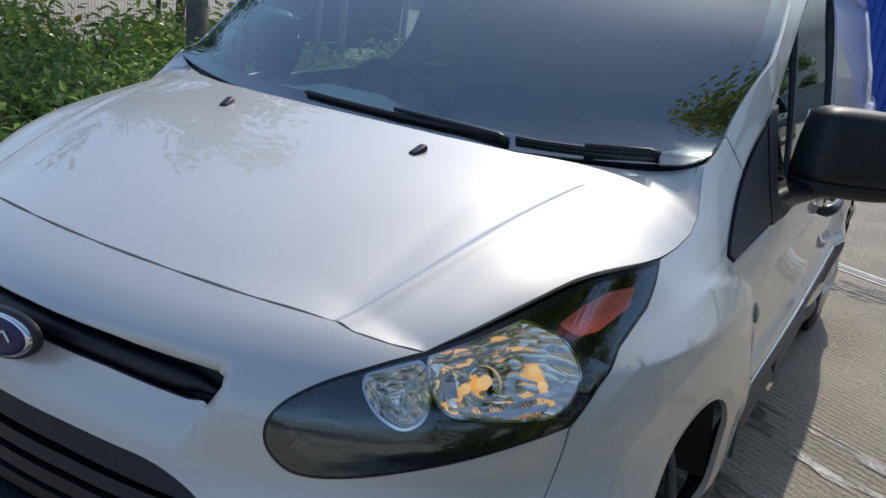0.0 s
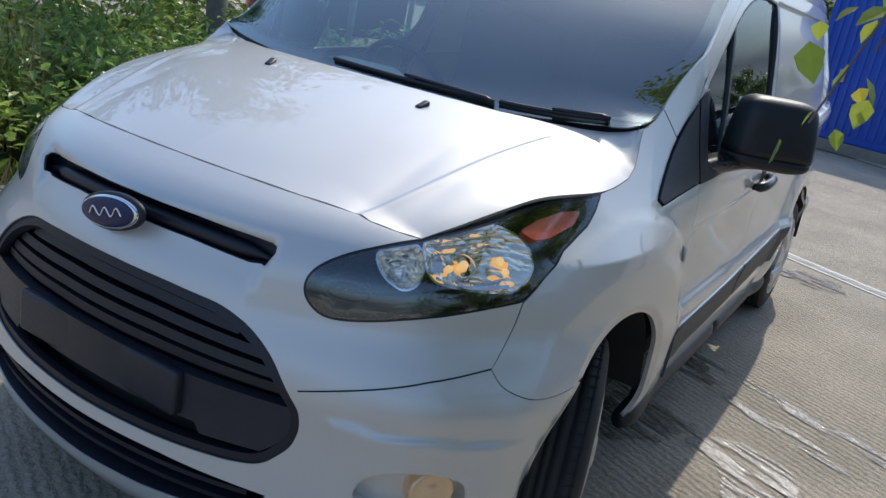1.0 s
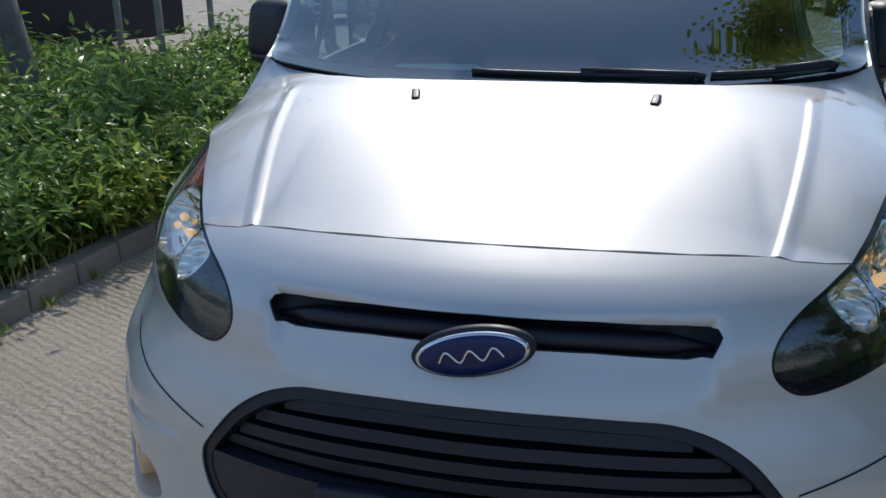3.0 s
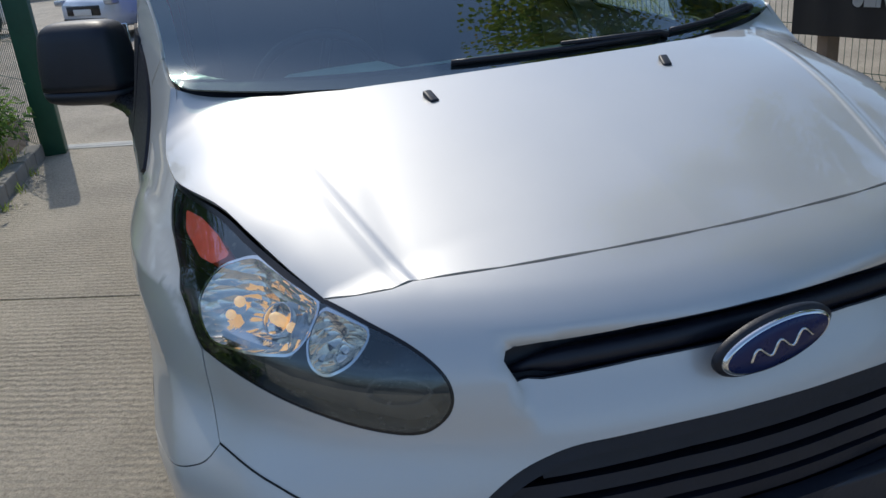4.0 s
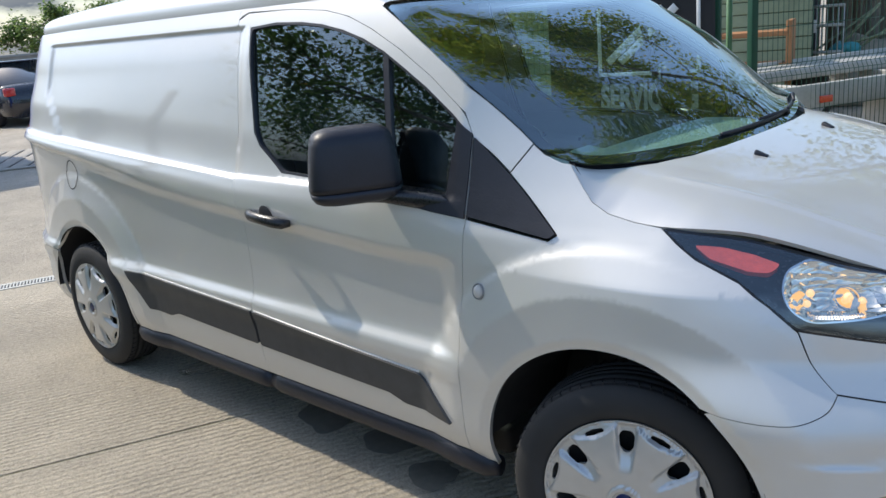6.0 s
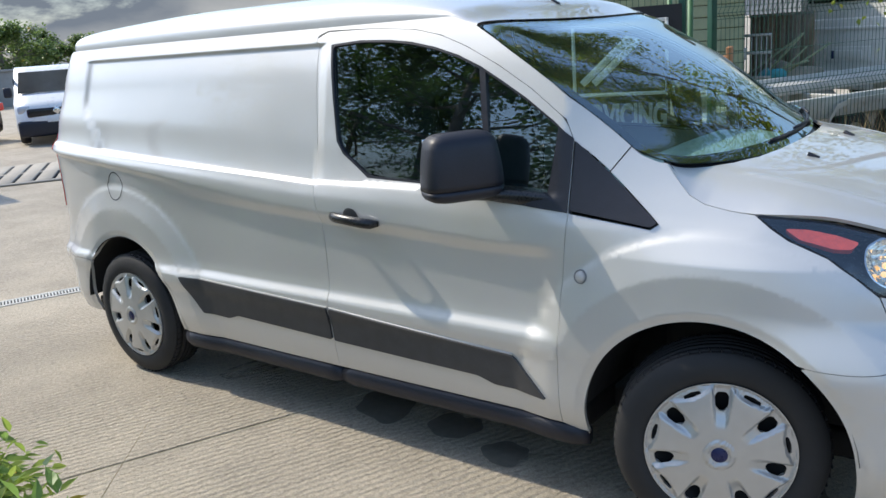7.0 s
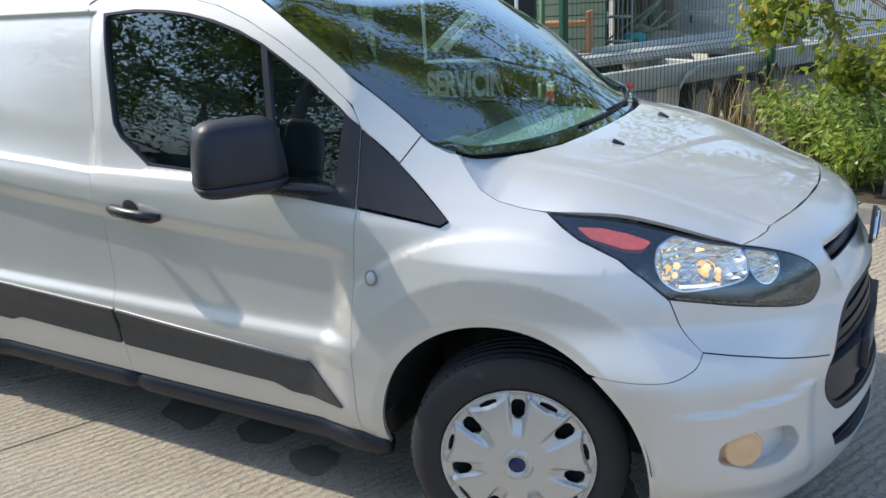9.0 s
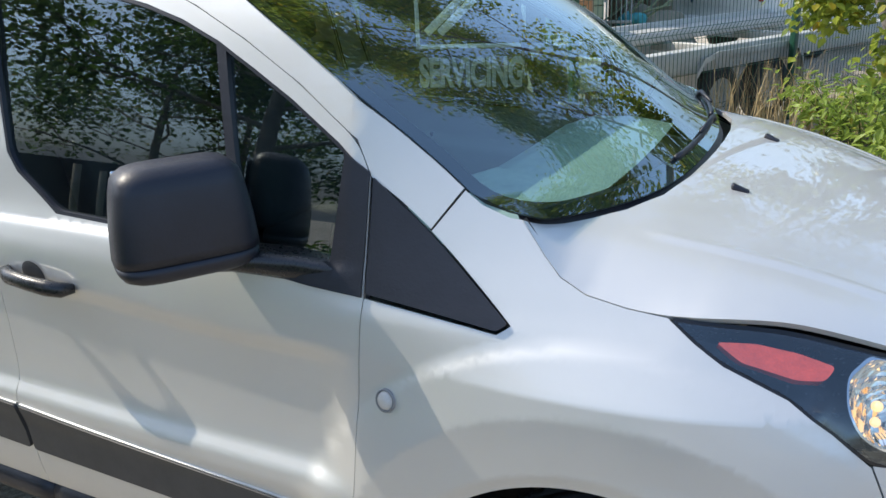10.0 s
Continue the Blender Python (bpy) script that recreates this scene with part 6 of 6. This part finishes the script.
bmesh.ops.create_icosphere(bm, subdivisions=3, radius=.16, matrix=Matrix.Translation((-.12, -.40, .72)) @ Matrix.Diagonal((1.3, .8, .75, 1)))
for v in bm.verts:
    v.co += Vector((.07, .05, .10)) * noise.noise(v.co * 6)
part("teal_sheet", bm, simple("teal_sheet", (.05, .36, .42), .5, 0, .2, 8, .3), heap)
hr = random.Random(8)
for i in range(5):
    part("loose_board", box(bmesh.new(), (-.55, -.04, -.012), (.55, .04, .012), .003, Matrix.Translation((hr.uniform(-.2, .4), -.35, .72 + .06 * i)) @ pose(0, 0, 0, hr.uniform(-8, 8), hr.uniform(-50, -15), hr.uniform(-15, 15)), 1), TIMBER, heap)

yard_wall = thing("concrete_wall", "long grey rendered wall closing the yard", "wall", kind="structure")
WALL = simple("rendered_wall", (.30, .30, .29), .9, 0, .2, 3, .3)
part("wall_face", box(bmesh.new(), (-36.2, -30, 0), (-36, 40, 1.5), .01), WALL, yard_wall)
part("coping", box(bmesh.new(), (-36.3, -30, 1.5), (-35.9, 40, 1.6), .02), WALL, yard_wall)


# ---- parked vehicles ----
def vehicle(name, label, m, paint, L=4.3, W=1.78, H=1.47, nose=.9, belt=.92, cab=(.28, .36, .78, .93), group="parked cars", plate_front=True):
    """A car that faces +x in its own frame: lofted body, glasshouse, wheels, lamps."""
    v = thing(name, label, "car", group)
    v.matrix_basis = m
    n = 28
    top = Soft([(0, belt * .72), (.03, belt * .80), (.10, belt * .88), (cab[0], belt), (.6, belt * 1.03), (.93, belt * 1.02), (.98, belt * .95), (1, belt * .75)])
    half = Soft([(0, W * .36), (.03, W * .43), (.10, W * .485), (.3, W * .5), (.8, W * .5), (.95, W * .47), (1, W * .41)])
    bm = bmesh.new()
    rows = []
    for i in range(n + 1):
        t = i / n
        x = L / 2 - L * t
        h, zt = float(half(t)), float(top(t))
        sec = [(.80, .20), (.97, .26), (1.0, .45), (.995, .62), (.97, zt - .05), (.92, zt - .01), (.80, zt), (0, zt + .02)]
        row = [bm.verts.new((x, h * a, z)) for a, z in sec] + [bm.verts.new((x, -h * a, z)) for a, z in sec[-2::-1]]
        rows.append(row)
    for a, b in zip(rows, rows[1:]):
        for j in range(len(a) - 1):
            bm.faces.new((a[j], a[j + 1], b[j + 1], b[j]))
    bm.faces.new(rows[0]), bm.faces.new(rows[-1][::-1])
    bmesh.ops.recalc_face_normals(bm, faces=bm.faces)
    part("body", bm, paint, v)
    x = [L / 2 - L * c for c in cab]
    def house(grow, z0, z1, mat, nm):
        bm = bmesh.new()
        lo = [bm.verts.new((px, sy * (W * .46 + grow), z0)) for px, sy in ((x[0], -1), (x[0], 1), (x[3], 1), (x[3], -1))]
        hi = [bm.verts.new((px, sy * (W * .37 + grow), z1)) for px, sy in ((x[1], -1), (x[1], 1), (x[2], 1), (x[2], -1))]
        for j in range(4):
            bm.faces.new((lo[j], lo[(j + 1) % 4], hi[(j + 1) % 4], hi[j]))
        bm.faces.new(hi)
        bmesh.ops.bevel(bm, geom=bm.edges[:], offset=.05, segments=3, affect="EDGES")
        bmesh.ops.recalc_face_normals(bm, faces=bm.faces)
        return part(nm, bm, mat, v)
    house(0, belt - .02, H - .03, CAR_GLASS, "glasshouse")
    part("roof", box(bmesh.new(), (x[2] - .02, -W * .375, H - .05), (x[1] + .02, W * .375, H), .03), paint, v)
    for sy in (1, -1):
        for (xa, xb) in ((x[0], x[1]), (x[3], x[2]), ((x[0] + x[3]) / 2, (x[1] + x[2]) / 2)):
            part("pillar", tube(bmesh.new(), [(xa, sy * W * .465, belt), (xb, sy * W * .378, H - .03)], .035, 8), paint, v)
        part("headlight", box(bmesh.new(), (L * .455, sy * W * .42 - .13, belt * .68), (L * .497, sy * W * .42 + .10, belt * .80), .03), LENS_LAMP, v)
        part("tail_light", box(bmesh.new(), (-L * .502, sy * W * .40 - .12, belt * .76), (-L * .47, sy * W * .40 + .12, belt * .96), .03), RED_LENS, v)
        part("door_mirror", box(bmesh.new(), (x[0] - .28, sy * (W * .5 + .10) - .09, belt + .02), (x[0] - .12, sy * (W * .5 + .10) + .09, belt + .16), .04), paint, v)
        for px in (L * .315, -L * .30):
            w = new("wheel")
            w.parent = v
            w.matrix_basis = Matrix.Translation((px, sy * (W * .5 - .10), .315))
            part("tyre", spun(bmesh.new(), [(.20, .115), (.28, .12), (.31, .08), (.315, 0), (.31, -.08), (.28, -.12), (.20, -.115)], 32), RUBBER, w)
            part("rim", spun(bmesh.new(), [(.0, sy * .10), (.06, sy * .105), (.18, sy * .118), (.205, sy * .11)], 24), HUBCAP, w)
    part("front_grille", box(bmesh.new(), (L * .485, -W * .28, belt * .48), (L * .503, W * .28, belt * .68), .02), GLOSS_BLACK, v)
    part("lower_grille", box(bmesh.new(), (L * .485, -W * .36, .25), (L * .503, W * .36, .40), .02), GLOSS_BLACK, v)
    for e in (1, -1):
        part("plate", box(bmesh.new(), (e * L * .506 - .006, -.26, .45), (e * L * .506 + .006, .26, .56), .003), LETTER, v, "pale plain number plate")
    return v


# paler than the car glass: reflected sky is put into the base colour
SKY_TONED_SCREEN = simple("sky_toned_screen", (.16, .20, .21), .06, 0, .3, 2, Coat_Weight=1.0)
CAR_GLASS = simple("car_glass", (.015, .02, .022), .05, 0, .1, 5, Coat_Weight=1.0)
LENS_LAMP = simple("lamp_lens", (.55, .56, .58), .12, .4, .1, 50)
BLACK_PAINT = simple("black_paint", (.012, .014, .022), .25, .2, .1, 6, Coat_Weight=1.0)
RED_PAINT = simple("red_paint", (.30, .022, .016), .3, .1, .1, 6, Coat_Weight=1.0)
BLUE_SILVER = simple("blue_silver_paint", (.66, .70, .76), .32, .1, .05, 6, Coat_Weight=1.0)
vehicle("parked_hatchback", "dark blue hatchback parked with its back turned", rot(-21.2, 5.5, 0, 180), BLACK_PAINT)
vehicle("parked_hatchback", "pale silver-blue hatchback parked at an angle", rot(-16.9, -.7, 0, -50), BLUE_SILVER)
vehicle("parked_hatchback", "pale silver-blue hatchback parked beside the wall", rot(-18.5, -6.0, 0, -30), WHITE_PAINT)
vehicle("parked_hatchback", "black hatchback parked near the wall", rot(-24.5, 1.4, 0, 20), BLACK_PAINT)
vehicle("parked_estate", "red estate car parked beyond the shrub bed", rot(-11.2, -9.6, 0, 30), RED_PAINT, 4.6, 1.85, 1.65)


def delivery_van(m):
    """A tall white van that faces +x in its own frame."""
    v = thing("parked_van", "white delivery van with a dark lower bumper", "van", "parked vans")
    v.matrix_basis = m
    outline = [(2.48, .30), (2.50, .62), (2.46, .92), (2.30, 1.08), (1.62, 1.24), (.80, 1.86), (.45, 1.95), (-2.42, 1.95), (-2.50, 1.80), (-2.50, .30)]
    bm = bmesh.new()
    rows = []
    for y, f in ((-.98, .90), (-.95, .97), (-.60, 1.0), (0, 1.012), (.60, 1.0), (.95, .97), (.98, .90)):
        rows.append([bm.verts.new((x * (f if x > 1.6 else 1), y * (1 - .12 * max(0, z - 1.15)), .30 + (z - .30) * (.985 if f < .95 else 1))) for x, z in outline])
    for a, c in zip(rows, rows[1:]):
        for k in range(len(a)):
            bm.faces.new((a[k], a[(k + 1) % len(a)], c[(k + 1) % len(a)], c[k]))
    bm.faces.new(rows[0]), bm.faces.new(rows[-1][::-1])
    bmesh.ops.recalc_face_normals(bm, faces=bm.faces)
    part("body", bm, WHITE_PAINT, v)
    bm = bmesh.new()
    sc = [bm.verts.new((x + .03, y, z + .015)) for x, y, z in ((1.56, -.86, 1.275), (1.60, 0, 1.275), (1.56, .86, 1.275), (.92, .78, 1.80), (.94, 0, 1.80), (.92, -.78, 1.80))]
    bm.faces.new((sc[0], sc[1], sc[4], sc[5])), bm.faces.new((sc[1], sc[2], sc[3], sc[4]))
    bmesh.ops.solidify(bm, geom=bm.faces[:], thickness=.02)
    part("windscreen", bm, SKY_TONED_SCREEN, v)
    part("bumper", box(bmesh.new(), (2.20, -.95, .22), (2.53, .95, .62), .08, None, 3), BLACK_PLASTIC, v, "charcoal plastic front bumper")
    part("front_grille", box(bmesh.new(), (2.36, -.70, .70), (2.515, .70, .92), .06, None, 3), GLOSS_BLACK, v)
    part("emblem", box(bmesh.new(), (2.50, -.075, -.075), (2.53, .075, .075), .02, Matrix.Translation((0, 0, .84)) @ Matrix.Rotation(radians(45), 4, "X")), CHROME, v)
    part("plate", box(bmesh.new(), (2.50, -.26, .56), (2.54, .26, .67), .003), LETTER, v, "pale plain number plate")
    for s in (1, -1):
        part("headlight", box(bmesh.new(), (2.16, s * .76 - .15, .80), (2.44, s * .76 + .15, 1.00), .06, None, 3), LENS_LAMP, v)
        part("side_window", box(bmesh.new(), (.30, s * .925 - .012, 1.20), (1.20, s * .925 + .012, 1.68), .01), CAR_GLASS, v)
        part("door_mirror", box(bmesh.new(), (1.16, s * 1.10 - .10, 1.20), (1.32, s * 1.10 + .10, 1.46), .05, None, 3), BLACK_PLASTIC, v)
        for px in (1.55, -1.55):
            w = new("wheel")
            w.parent = v
            w.matrix_basis = Matrix.Translation((px, s * .86, .33))
            part("tyre", spun(bmesh.new(), [(.20, .115), (.28, .12), (.32, .08), (.33, 0), (.32, -.08), (.28, -.12), (.20, -.115)], 28), RUBBER, w)
            part("rim", spun(bmesh.new(), [(.0, s * .10), (.18, s * .118), (.205, s * .11)], 24), HUBCAP, w)


delivery_van(rot(-18.34, 7.22, 0, -29) @ Matrix.Scale(.84, 4))

BLUE_PAINT = simple("blue_container_paint", (.02, .10, .55), .4, 0, .12, 5)
box_ = thing("blue_container", "bright blue steel storage container in the yard", "container")
bm0 = rot(-14.4, .75, 0, -12)
part("container_wall", box(bmesh.new(), (-1.6, -1.05, .18), (1.6, 1.05, 3.0), .02, bm0), BLUE_PAINT, box_)
for i in range(16):
    part("container_rib", box(bmesh.new(), (1.58, -1.0 + i * .128, .3), (1.625, -.94 + i * .128, 2.9), .008, bm0), BLUE_PAINT, box_)
part("container_base", box(bmesh.new(), (-1.7, -1.12, 0), (1.7, 1.12, .18), .01, bm0), KERB, box_)
part("lock_plate", box(bmesh.new(), (1.60, -.62, 1.1), (1.65, -.52, 1.3), .005, bm0), GALV, box_)

# far trees round the yard
for i, (x, y, h, c) in enumerate(((-70, 37.6, 4.3, 1.7), (-70, 34.5, 3.4, 1.4), (-62, 23.5, 4.3, 2.0), (-62, 27.5, 4.9, 2.1), (-60, 12, 4.5, 2.0), (-60, -8, 5, 2.3), (-56, -22, 5, 2.3), (-58, 45, 4.5, 2.0))):
    tree("yard_tree", "full green tree beyond the yard wall", x, y, h, .22, 40 + i, HAZED_LEAF, 5200, .26, c, .25)
